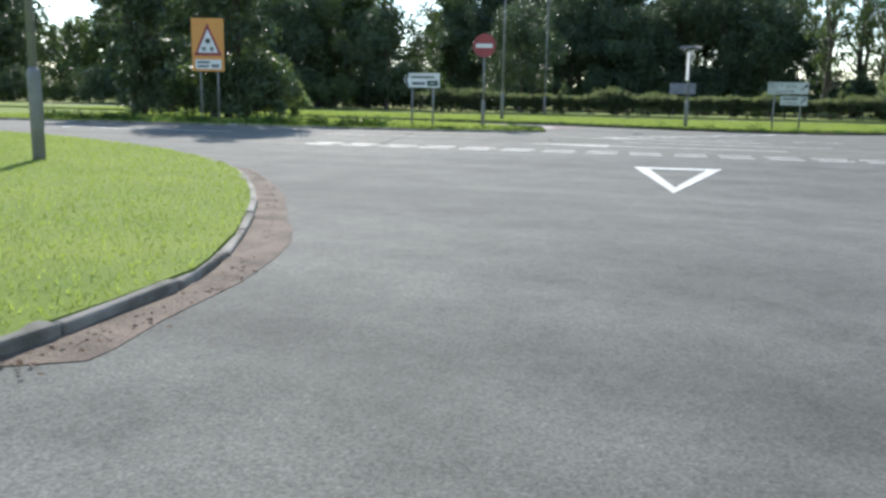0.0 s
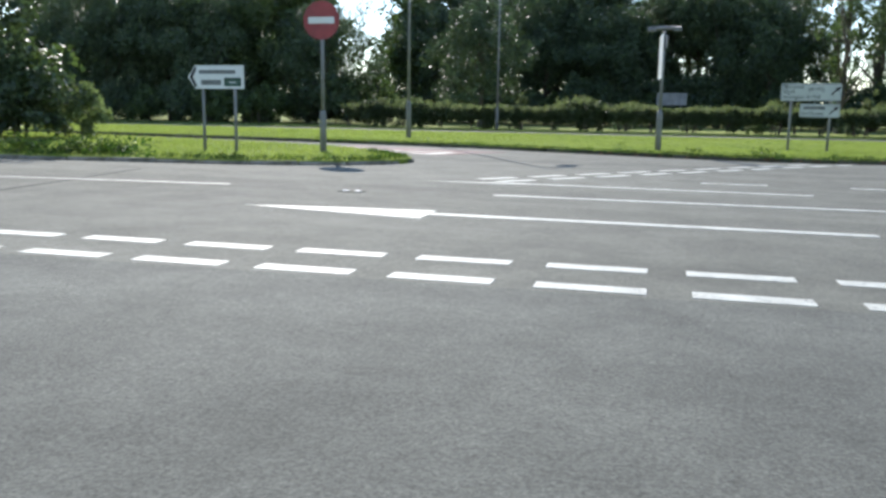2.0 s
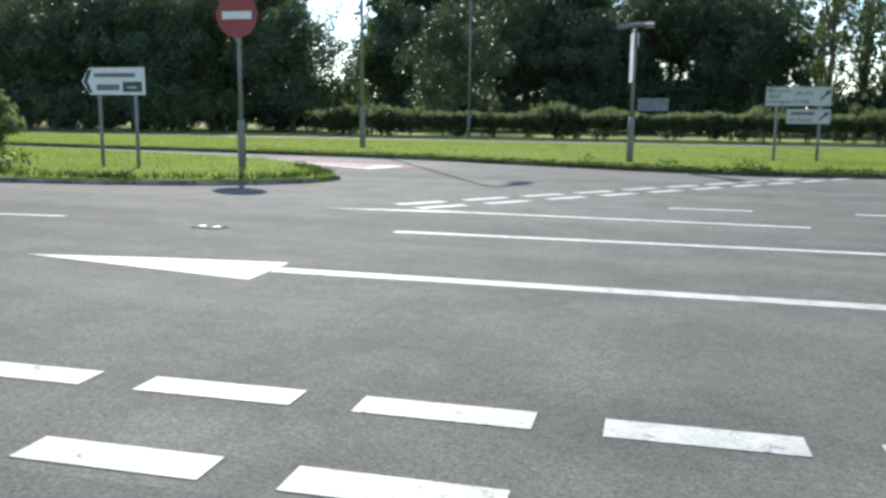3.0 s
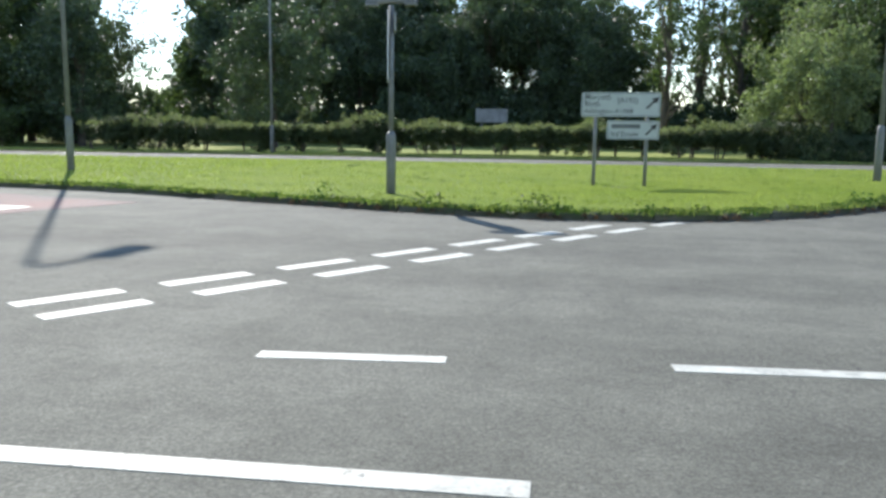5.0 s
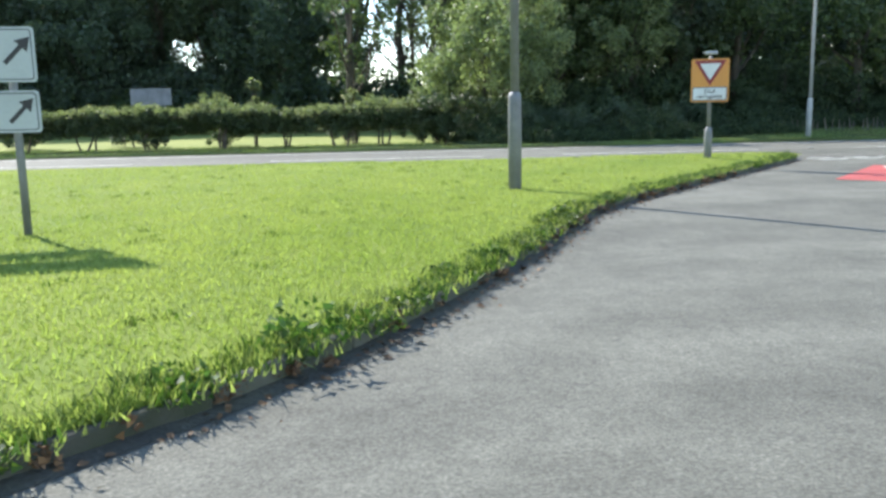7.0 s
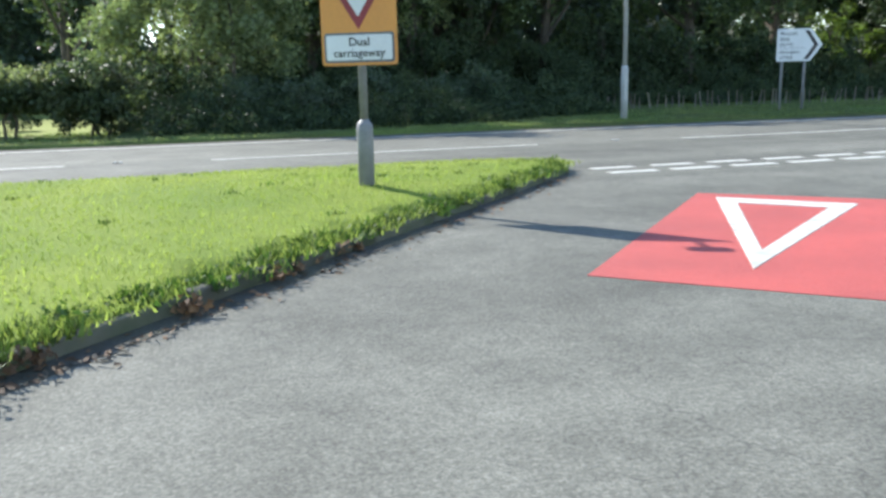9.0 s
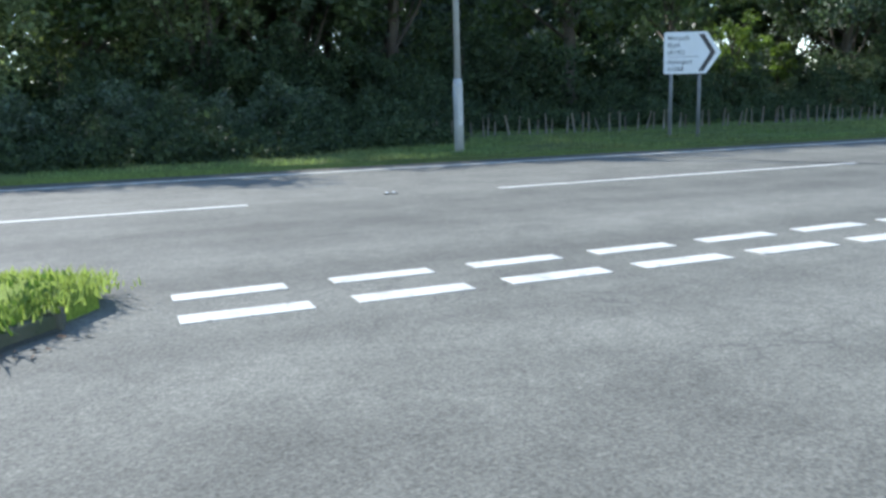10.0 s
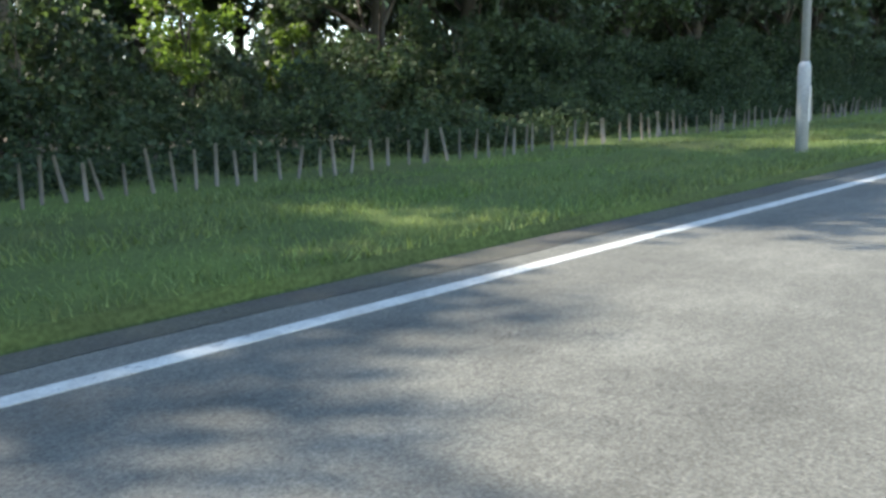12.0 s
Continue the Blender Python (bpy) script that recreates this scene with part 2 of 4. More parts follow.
def thing(name, label, category, m, group="", kind=""):
    ob = new(name)
    ob.empty_display_size = 0.3
    ob.matrix_basis = m
    return tagged(ob, label, category, group, kind)


def raw(name, verts, faces, mat, parent=None):
    me = bpy.data.meshes.new(name)
    me.from_pydata(np.asarray(verts).tolist(), [], np.asarray(faces).tolist())
    me.materials.append(mat)
    ob = new(name, me)
    if parent is not None:
        ob.parent = parent
    return ob


def tube(bm, points, radii, sides=10, caps=True):
    """A round bar through the points."""
    rings = []
    pts = [Vector(p) for p in points]
    for i, p in enumerate(pts):
        d = (pts[min(i + 1, len(pts) - 1)] - pts[max(i - 1, 0)]).normalized()
        side = d.cross(Vector((0.13, 0.97, 0.21))).normalized()
        up = side.cross(d)
        rings.append([bm.verts.new(p + radii[i] * (math.cos(a) * side + math.sin(a) * up)) for a in (2 * math.pi * k / sides for k in range(sides))])
    for a, b in zip(rings, rings[1:]):
        for k in range(sides):
            f = bm.faces.new((a[k], a[(k + 1) % sides], b[(k + 1) % sides], b[k]))
            f.smooth = True
    if caps:
        bm.faces.new(rings[0])
        bm.faces.new(rings[-1][::-1])
    return bm


def plate(bm, outline, y0, y1, bevel=0.0):
    """A flat panel in the x-z plane with a thickness from y0 to y1."""
    a = [bm.verts.new((x, y0, z)) for x, z in outline]
    b = [bm.verts.new((x, y1, z)) for x, z in outline]
    bm.faces.new(a)
    bm.faces.new(b[::-1])
    n = len(a)
    for k in range(n):
        bm.faces.new((a[k], b[k], b[(k + 1) % n], a[(k + 1) % n]))
    bmesh.ops.recalc_face_normals(bm, faces=bm.faces)
    return bm


def slab(bm, outline, z0, z1):
    """A flat outline in the ground plane, raised from z0 to z1."""
    a = [bm.verts.new((x, y, z1)) for x, y in outline]
    b = [bm.verts.new((x, y, z0)) for x, y in outline]
    bm.faces.new(a)
    bm.faces.new(b[::-1])
    n = len(a)
    for k in range(n):
        bm.faces.new((a[k], b[k], b[(k + 1) % n], a[(k + 1) % n]))
    bmesh.ops.recalc_face_normals(bm, faces=bm.faces)
    return bm


def box(bm, x0, x1, y0, y1, z0, z1, bevel=0.0):
    slab(bm, [(x0, y0), (x1, y0), (x1, y1), (x0, y1)], z0, z1)
    if bevel:
        bmesh.ops.bevel(bm, geom=bm.edges[:], offset=bevel, segments=2, affect="EDGES", profile=0.5)
    return bm


def rounded(x0, x1, z0, z1, r=0.03, n=4):
    out = []
    for cx, cz, a0 in ((x1 - r, z1 - r, 0), (x0 + r, z1 - r, 90), (x0 + r, z0 + r, 180), (x1 - r, z0 + r, 270)):
        out += [(cx + r * math.cos(radians(a0 + 90 * k / n)), cz + r * math.sin(radians(a0 + 90 * k / n))) for k in range(n + 1)]
    return out


def letters(name, body, size, x, z, y, mat, parent, align="LEFT", bold=0.014):
    """Words on a panel, in its x-z plane, as thin meshes that stand on y, one for each word."""
    meshes = []
    for word in body.split(" "):
        cu = bpy.data.curves.new(name, "FONT")
        cu.body, cu.size, cu.extrude, cu.offset, cu.resolution_u = word, size, 0.0015, bold * size, 2
        tmp = bpy.data.objects.new(name, cu)
        scene.collection.objects.link(tmp)
        me = bpy.data.meshes.new_from_object(tmp.evaluated_get(bpy.context.evaluated_depsgraph_get()))
        bpy.data.objects.remove(tmp)
        me.materials.clear()
        me.materials.append(mat)
        meshes.append((me, max(v.co.x for v in me.vertices)))
    at = x - (sum(w for _, w in meshes) / 2 if align == "CENTER" else 0)
    for me, wide in meshes:
        me.transform(pose(at, y, z, 90, 0, 0))
        new(name, me).parent = parent
        at += wide + 0.26 * size


def inside(poly, pts):
    """Which of the points lie inside the outline."""
    x, y = pts[:, 0], pts[:, 1]
    hit = np.zeros(len(pts), bool)
    px, py = np.array(poly).T
    for k in range(len(poly)):
        j = k - 1
        cross = (py[k] > y) != (py[j] > y)
        with np.errstate(divide="ignore", invalid="ignore"):
            at = (px[j] - px[k]) * (y - py[k]) / (py[j] - py[k] + 1e-12) + px[k]
        hit ^= cross & (x < at)
    return hit


def smooth_line(pts, step=0.45):
    """A rounded line through the points, with even steps."""
    p = np.array(pts, float)
    out = []
    for i in range(len(p) - 1):
        a, b, c, d = p[max(i - 1, 0)], p[i], p[i + 1], p[min(i + 2, len(p) - 1)]
        n = max(2, int(np.linalg.norm(c - b) / step))
        for t in np.linspace(0, 1, n, endpoint=False):
            out.append(0.5 * (2 * b + (c - a) * t + (2 * a - 5 * b + 4 * c - d) * t * t + (3 * b - a - 3 * c + d) * t ** 3))
    out.append(p[-1])
    return [tuple(q) for q in out]


# ---- plan ----
CORNER_EDGE = smooth_line([(-2.8, -30), (-2.8, -8), (-2.85, -3.2), (-3.25, -1.8), (-3.8, -0.75), (-4.55, 0.5), (-5.4, 1.7), (-6.6, 3.2), (-7.9, 4.4), (-9.7, 5.7), (-12.2, 7.1), (-16, 8.6), (-20, 9.2), (-24, 9.6), (-28, 9.6), (-60, 6)])
ISLAND_EDGE = smooth_line([(-60, 12.4), (-28, 16.5), (-24, 17.0), (-18, 17.8), (-14, 18.3), (-11.5, 18.8), (-9.3, 19.25), (-7.8, 19.9), (-6.9, 20.8), (-6.75, 21.7), (-7.4, 22.6), (-9.2, 24.6), (-11.8, 26.3), (-16, 27.5), (-20, 28.3), (-24, 29.0), (-28, 29.6), (-60, 33)])
MID_EDGE = smooth_line([(-60, 35.5), (-28, 31.7), (-24, 31.2), (-17, 30.4), (-12.7, 29.9), (-8.4, 29.2), (-4.5, 27.9), (-1.6, 26.9), (0.2, 26.55), (1.8, 26.75), (3.2, 27.5), (4.4, 28.5), (5.5, 30.0), (6.8, 32.3), (7.7, 34.1), (9.0, 35.8), (10.6, 37.6), (12.6, 39.8), (14.4, 41.8), (15.1, 42.7), (14.9, 43.15), (14.3, 43.45), (13.4, 43.55), (12, 43.58), (10, 43.6), (6, 43.6), (-60, 43.4)])
CORNER_POLY = CORNER_EDGE + [(-60, -30)]
NORTH_Y = 51.25

# ---- ground and roads ----
bm = bmesh.new()
ring = [(-900, -900), (900, -900), (900, 900), (-900, 900)]
slab(bm, ring, -0.6, -0.05)
tagged(part("ground", bm, field), "flat sunlit meadow grass reaching to the horizon", "ground", kind="structure")

bm = bmesh.new()
slab(bm, [(-60, 4.85), (13, 12.25), (13, 9.5), (160, 9.5), (160, NORTH_Y), (-60, NORTH_Y)], -0.3, 0.0)
road = tagged(part("road", bm, asphalt), "worn grey asphalt junction with white markings", "road", kind="structure")
bm = bmesh.new()
slab(bm, [(-60, -30), (7.5, -30), (7.5, 6), (13, 9.5), (13, 12.25), (-60, 4.85)], -0.3, 0.0)
tagged(part("road_minor", bm, asphalt_old), "older darker asphalt of the side road", "road", kind="structure")

bm = bmesh.new()
slab(bm, CORNER_POLY, -0.2, 0.075)
verge_corner = tagged(part("verge_corner", bm, turf), "sunlit mown grass corner edged by concrete kerbs", "grass verge", kind="structure")
bm = bmesh.new()
slab(bm, ISLAND_EDGE, -0.2, 0.085)
verge_island = tagged(part("verge_island", bm, turf), "grass traffic island edged by concrete kerbs", "grass island", kind="structure")


def reserve_height(x, y):
    """The lawn of the reserve: nearly level, with a shallow dip and a low rise towards its tip."""
    dip = np.exp(-((x - 1.3) ** 2 + (y - 33.8) ** 2) / 3.4 ** 2)
    rise = np.exp(-((x - 12.0) ** 2 + (y - 41.2) ** 2) / 1.0 ** 2)
    return 0.108 - 0.11 * dip + 0.11 * rise


near = np.stack(np.meshgrid(np.arange(-8, 15.2, 0.5), np.arange(26.5, 43.6, 0.5)), -1).reshape(-1, 2)
far = np.stack(np.meshgrid(np.arange(-59, -8.4, 2.5), np.arange(27.5, 43.6, 1.5)), -1).reshape(-1, 2)
lawn = np.concatenate([near, far])
lawn = lawn[inside(MID_EDGE, lawn)]
edge_n = len(MID_EDGE)
flat = [Vector(p) for p in MID_EDGE] + [Vector(p) for p in lawn]
flat, _, tris, *_ = geometry.delaunay_2d_cdt(flat, [], [list(range(edge_n))], 1, 1e-5)
bm = bmesh.new()
rim = {(round(p[0], 3), round(p[1], 3)) for p in MID_EDGE}
top = [bm.verts.new((p.x, p.y, 0.108 if (round(p.x, 3), round(p.y, 3)) in rim else float(reserve_height(p.x, p.y)))) for p in flat]
for tri in tris:
    bm.faces.new([top[k] for k in tri]).smooth = True
skirt = bmesh.ops.extrude_edge_only(bm, edges=[e for e in bm.edges if e.is_boundary])
for v in (g for g in skirt["geom"] if isinstance(g, bmesh.types.BMVert)):
    v.co.z = -0.2
bmesh.ops.recalc_face_normals(bm, faces=bm.faces)
verge_reserve = tagged(part("verge_reserve", bm, turf), "bright mown grass central reserve between the roads", "grass island", kind="structure")


def bank(name, x0, x1, profile, mat, step=1.5):
    """A long strip of ground with a cross section of (y, z), slightly uneven."""
    bm = bmesh.new()
    rows = []
    for i in range(int((x1 - x0) / step) + 1):
        x = x0 + i * step
        rows.append([bm.verts.new((x, y + (0.06 * noise.noise((x * 0.5, y, 0)) if k else 0), z + (0.05 * noise.noise((x * 0.4, y * 0.4, 3)) if k else 0))) for k, (y, z) in enumerate(profile)])
    for a, b in zip(rows, rows[1:]):
        for k in range(len(profile) - 1):
            bm.faces.new((a[k], b[k], b[k + 1], a[k + 1])).smooth = True
    return part(name, bm, mat)


verge_north = tagged(bank("verge_north", 9, 160, [(NORTH_Y, -0.1), (NORTH_Y + 0.04, 0.07), (52.2, 0.11), (53.5, 0.15), (54.8, 0.2), (56.2, 0.27), (57.5, 0.31), (58.9, 0.34)], turf_rough), "grass verge sloping up from the far carriageway", "grass verge", kind="structure")
# the darker turf here stands in for shade cast by the hedge
verge_west = tagged(bank("verge_west", -61, 9, [(NORTH_Y, -0.1), (NORTH_Y + 0.04, 0.06), (52.2, 0.07), (53.5, 0.07), (55.5, 0.06), (56.5, -0.08)], turf_rough, 1.4), "level rough grass verge darkened for the hedge's shade", "grass verge", kind="structure")
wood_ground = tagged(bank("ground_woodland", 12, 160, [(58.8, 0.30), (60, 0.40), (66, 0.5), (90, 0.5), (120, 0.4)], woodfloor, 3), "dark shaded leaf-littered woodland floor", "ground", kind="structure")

# ---- road markings ----
LIFT = 0.004


def marking(name, outline, mat=paint, lift=LIFT):
    bm = bmesh.new()
    slab(bm, outline, lift - 0.0035, lift)
    return part(name, bm, mat, road)


def stripe(name, a, b, width, mat=paint, lift=LIFT):
    a, b = Vector(a), Vector(b)
    n = (b - a).normalized()
    s = Vector((-n.y, n.x)) * width / 2
    return marking(name, [tuple(a - s), tuple(b - s), tuple(b + s), tuple(a + s)], mat, lift)


def dashes(name, a, b, count, fill, width):
    """count marks between a and b; fill is the marked part of each step."""
    a, b = Vector(a), Vector(b)
    for i in range(count):
        stripe(name, a + (b - a) * i / count, a + (b - a) * (i + fill) / count, width)


def triangle_mark(name, left, right, apex, bar):
    """A give-way triangle with an open middle."""
    l, r, p = Vector(left), Vector(right), Vector(apex)
    mid = (l + r) / 2
    il = l + (r - l).normalized() * bar * 1.25 + (p - mid).normalized() * bar * 1.65
    ir = r + (l - r).normalized() * bar * 1.25 + (p - mid).normalized() * bar * 1.65
    ip = p + (mid - p).normalized() * bar * 3.2
    bm = bmesh.new()
    out = [bm.verts.new((q.x, q.y, LIFT + 0.004)) for q in (l, r, p)]
    inn = [bm.verts.new((q.x, q.y, LIFT + 0.004)) for q in (il, ir, ip)]
    for k in range(3):
        bm.faces.new((out[k], out[(k + 1) % 3], inn[(k + 1) % 3], inn[k]))
    geo = bmesh.ops.extrude_face_region(bm, geom=bm.faces[:])
    bmesh.ops.translate(bm, verts=[v for v in geo["geom"] if isinstance(v, bmesh.types.BMVert)], vec=(0, 0, -0.006))
    bmesh.ops.recalc_face_normals(bm, faces=bm.faces)
    return part(name, bm, paint, road)


# the minor road's give-way line, two rows
dashes("give_way_dash", (-9.50, 10.12), (4.80, 11.57), 16, 0.72, 0.17)
dashes("give_way_dash", (-9.58, 10.77), (4.72, 12.22), 16, 0.73, 0.17)
triangle_mark("give_way_triangle", (-1.80, 7.52), (-0.42, 7.82), (-0.82, 3.72), 0.215)
# the first carriageway's lane lines
marking("lane_taper", [(-5.33, 13.68), (-3.22, 13.46), (-3.30, 14.12), (-4.3, 13.93)])
stripe("lane_line", (-3.25, 13.84), (0.78, 14.16), 0.16)
stripe("lane_line", (3.6, 14.38), (8.2, 14.75), 0.16)
stripe("lane_line", (-3.25, 15.98), (1.9, 16.42), 0.13)
stripe("lane_line", (4.6, 16.7), (10.0, 17.15), 0.13)
marking("lane_taper", [(-4.85, 17.55), (-3.3, 17.68), (-3.34, 17.90)])
stripe("lane_line", (-3.32, 17.80), (0.5, 17.95), 0.13)
stripe("lane_line", (-1.0, 19.3), (-0.03, 19.4), 0.12)
stripe("lane_line", (1.1, 19.5), (2.4, 19.6), 0.12)
stripe("lane_line", (-11.6, 14.9), (-6.9, 15.68), 0.11, faded_paint)
stripe("lane_line", (-20.0, 13.5), (-14.5, 14.4), 0.13)
# the second give-way line, across the gap in the central reserve
dashes("give_way_dash", (-4.19, 18.30), (1.075, 26.22), 9, 0.70, 0.18)
dashes("give_way_dash", (-3.80, 18.00), (2.10, 26.93), 10, 0.66, 0.18)
# a red patch with the next triangle
marking("red_patch", [(12.85, 37.55), (15.35, 40.25), (17.7, 38.2), (15.2, 35.4)], red_surface)
triangle_mark("give_way_triangle", (15.33, 39.93), (16.14, 39.06), (13.80, 37.33), 0.18)
marking("red_patch", [(-7.3, 24.4), (-6.3, 27.2), (-11.3, 28.7), (-11.9, 26.9)], dull_red)
triangle_mark("give_way_triangle", (-7.58, 24.75), (-7.30, 26.05), (-10.4, 26.35), 0.18)
# the third give-way line
dashes("give_way_dash", (15.45, 42.24), (27.5, 42.36), 14, 0.74, 0.17)
dashes("give_way_dash", (15.45, 42.74), (27.5, 42.86), 14, 0.70, 0.16)
# the far carriageway
for x in (-34.6, -25.0, -15.4, -5.8, 3.2, 10.9, 19.3, 28.0, 36.8, 45.4):
    stripe("lane_line", (x, 46.82), (x + 5.55, 46.84), 0.11)
stripe("edge_line", (-60, 50.56), (120, 50.56), 0.13)
stripe("edge_line", (-60, 43.95), (13.6, 43.95), 0.13)
# sealed cracks
for pts in ([(23.5, 50.4), (24.0, 49.0), (24.4, 47.7), (24.8, 46.8), (25.3, 45.8), (26.2, 43.4)], [(-8.0, 10.9), (-8.5, 12.6), (-9.1, 14.9), (-9.9, 17.4)]):
    for a, b in zip(pts, pts[1:]):
        stripe("crack_seal", a, b, 0.05, bitumen, 0.003)


def cats_eye(x, y):
    ob = thing("road_stud", "small white reflecting road stud set in asphalt", "road stud", pose(x, y, 0.0), "studs along the lane line")
    bm = bmesh.new()
    box(bm, -0.08, 0.08, -0.05, 0.05, 0.0, 0.012, 0.005)
    part("housing", bm, asphalt, ob)
    for s in (-1, 1):
        bm = bmesh.new()
        box(bm, -0.016 + s * 0.04, 0.016 + s * 0.04, -0.022, 0.022, 0.0122, 0.02, 0.003)
        part("reflector", bm, sign_white, ob)
    return ob


stud = cats_eye(25.92, 47.0)
for x, y in ((18.05, 47.0), (34.4, 47.0), (43.1, 47.0), (9.5, 47.0)):
    copy_thing(stud, pose(x, y, 0))
copy_thing(stud, Matrix.LocRotScale((-5.0, 15.55, 0), Euler((0, 0, 0.05)), (2.0, 1.8, 0.8)))

# ---- signs and posts ----


def post(parent, x, y, z0, z1, r, mat=steel, thick=None, slim=0.97):
    """A round post; thick is (radius, height) of a wider base section."""
    bm = bmesh.new()
    if thick:
        tube(bm, [(x, y, z0), (x, y, thick[1] - 0.06), (x, y, thick[1]), (x, y, thick[1] + 0.05)], [thick[0], thick[0], thick[0] * 0.96, r], 14)
        bmesh.ops.recalc_face_normals(bm, faces=bm.faces)
        part("base_section", bm, mat, parent)
        bm = bmesh.new()
        z0 = thick[1] + 0.04
    tube(bm, [(x, y, z0), (x, y, (z0 + z1) / 2), (x, y, z1)], [r, r * (0.5 + slim / 2), r * slim], 12)
    bmesh.ops.recalc_face_normals(bm, faces=bm.faces)
    return part("post", bm, mat, parent)


def clip_band(parent, x, z, r):
    bm = bmesh.new()
    tube(bm, [(x, 0.06, z - 0.02), (x, 0.06, z + 0.02)], [r, r], 12)
    return part("clip", bm, aluminium, parent)


def arrow_up_right(parent, x, z, s, y):
    bm = bmesh.new()
    d = s / 2
    plate(bm, [(x - d, z - d + 0.12 * s), (x - d + 0.12 * s, z - d), (x + 0.22 * s, z + 0.10 * s), (x + 0.36 * s, z - 0.06 * s), (x + d, z + d), (x - 0.06 * s, z + 0.36 * s), (x + 0.10 * s, z + 0.22 * s)], y, y + 0.002)
    return part("arrow", bm, sign_black, parent)


def text_bar(parent, x0, x1, z0, z1, y, mat=sign_grey):
    bm = bmesh.new()
    plate(bm, rounded(x0, x1, z0, z1, min(0.01, (z1 - z0) / 3), 2), y, y + 0.002)
    return part("text_bar", bm, mat, parent)


def framed_panel(parent, x0, x1, z0, z1, y, border=0.014, label="white panel with a thin dark border"):
    """A white direction panel: aluminium back, dark border line and face."""
    bm = bmesh.new()
    plate(bm, rounded(x0, x1, z0, z1, 0.04), y, y + 0.018)
    panel = part("panel", bm, sign_backlit, parent, label)
    bm = bmesh.new()
    o = rounded(x0 + 0.02, x1 - 0.02, z0 + 0.02, z1 - 0.02, 0.035)
    i = rounded(x0 + 0.02 + border, x1 - 0.02 - border, z0 + 0.02 + border, z1 - 0.02 - border, 0.025)
    a = [bm.verts.new((x, y - 0.0025, z)) for x, z in o]
    b = [bm.verts.new((x, y - 0.0025, z)) for x, z in i]
    for k in range(len(a)):
        bm.faces.new((a[k], a[(k + 1) % len(a)], b[(k + 1) % len(a)], b[k]))
    geo = bmesh.ops.extrude_face_region(bm, geom=bm.faces[:])
    bmesh.ops.translate(bm, verts=[v for v in geo["geom"] if isinstance(v, bmesh.types.BMVert)], vec=(0, 0.002, 0))
    part("border", bm, sign_grey, panel)
    for zz in (z0 + (z1 - z0) * 0.3, z0 + (z1 - z0) * 0.75):
        bm = bmesh.new()
        box(bm, x0 + 0.05, x1 - 0.05, y + 0.018, y + 0.040, zz - 0.02, zz + 0.02)
        part("rail", bm, aluminium, panel)
    return panel


def direction_sign():
    s = thing("direction_sign", "white two-panel direction sign on two grey posts in grass", "road sign", pose(1.32, 34.0, 0.09))
    post(s, -0.55, 0.08, -0.15, 1.95, 0.04, steel)
    post(s, 0.57, 0.08, -0.15, 1.95, 0.04, steel)
    p = framed_panel(s, -0.87, 0.83, 1.44, 1.97, 0.0)
    letters("lettering", "Morpeth", 0.165, -0.80, 1.815, -0.002, sign_grey, p)
    letters("lettering", "Blyth", 0.165, -0.80, 1.665, -0.002, sign_grey, p)
    letters("lettering", "(A192)", 0.165, -0.10, 1.745, -0.002, sign_grey, p)
    letters("lettering", "Ashington A1068", 0.152, -0.80, 1.515, -0.002, sign_grey, p)
    arrow_up_right(p, 0.66, 1.74, 0.27, -0.003)
    q = framed_panel(s, -0.30, 0.83, 0.95, 1.36, 0.0)
    text_bar(q, -0.2, 0.42, 1.19, 1.28, -0.002)
    letters("lettering", "Ind Estate", 0.155, -0.22, 1.02, -0.002, sign_grey, q)
    arrow_up_right(q, 0.65, 1.16, 0.25, -0.003)
    return s


def flag_sign_right():
    """A white panel with a pointed right end, on two posts."""
    s = thing("flag_direction_sign", "white arrow-shaped direction sign pointing along the far carriageway", "road sign", pose(26.35, 53.25, 0.2, 0, 0, -20))
    w, z0, z1 = 1.24, 1.28, 2.16
    for x in (0.18, 0.80):
        post(s, x, 0.08, -0.2, z1 - 0.05, 0.04, steel)
    bm = bmesh.new()
    plate(bm, [(0, z0 + 0.03), (0.03, z0), (0.92, z0), (w, (z0 + z1) / 2), (0.92, z1), (0.03, z1), (0, z1 - 0.03)], 0.0, 0.018)
    p = part("panel", bm, sign_white, s)
    bm = bmesh.new()
    m = (z0 + z1) / 2
    plate(bm, [(0.74, z0 + 0.05), (0.86, z0 + 0.05), (1.12, m), (0.86, z1 - 0.05), (0.74, z1 - 0.05), (1.0, m)], -0.003, -0.0005)
    part("chevron", bm, sign_black, p)
    for body, z in (("Morpeth", 1.99), ("Blyth", 1.84), ("(A192)", 1.69), ("Ashington", 1.49), ("A1068", 1.34)):
        letters("lettering", body, 0.135, 0.07, z, -0.002, sign_grey, p)
    text_bar(p, 0.06, 0.76, 1.635, 1.645, -0.002)
    for zz in (1.5, 1.95):
        bm = bmesh.new()
        box(bm, 0.05, 0.9, 0.018, 0.045, zz - 0.02, zz + 0.02)
        part("rail", bm, aluminium, p)
    return s


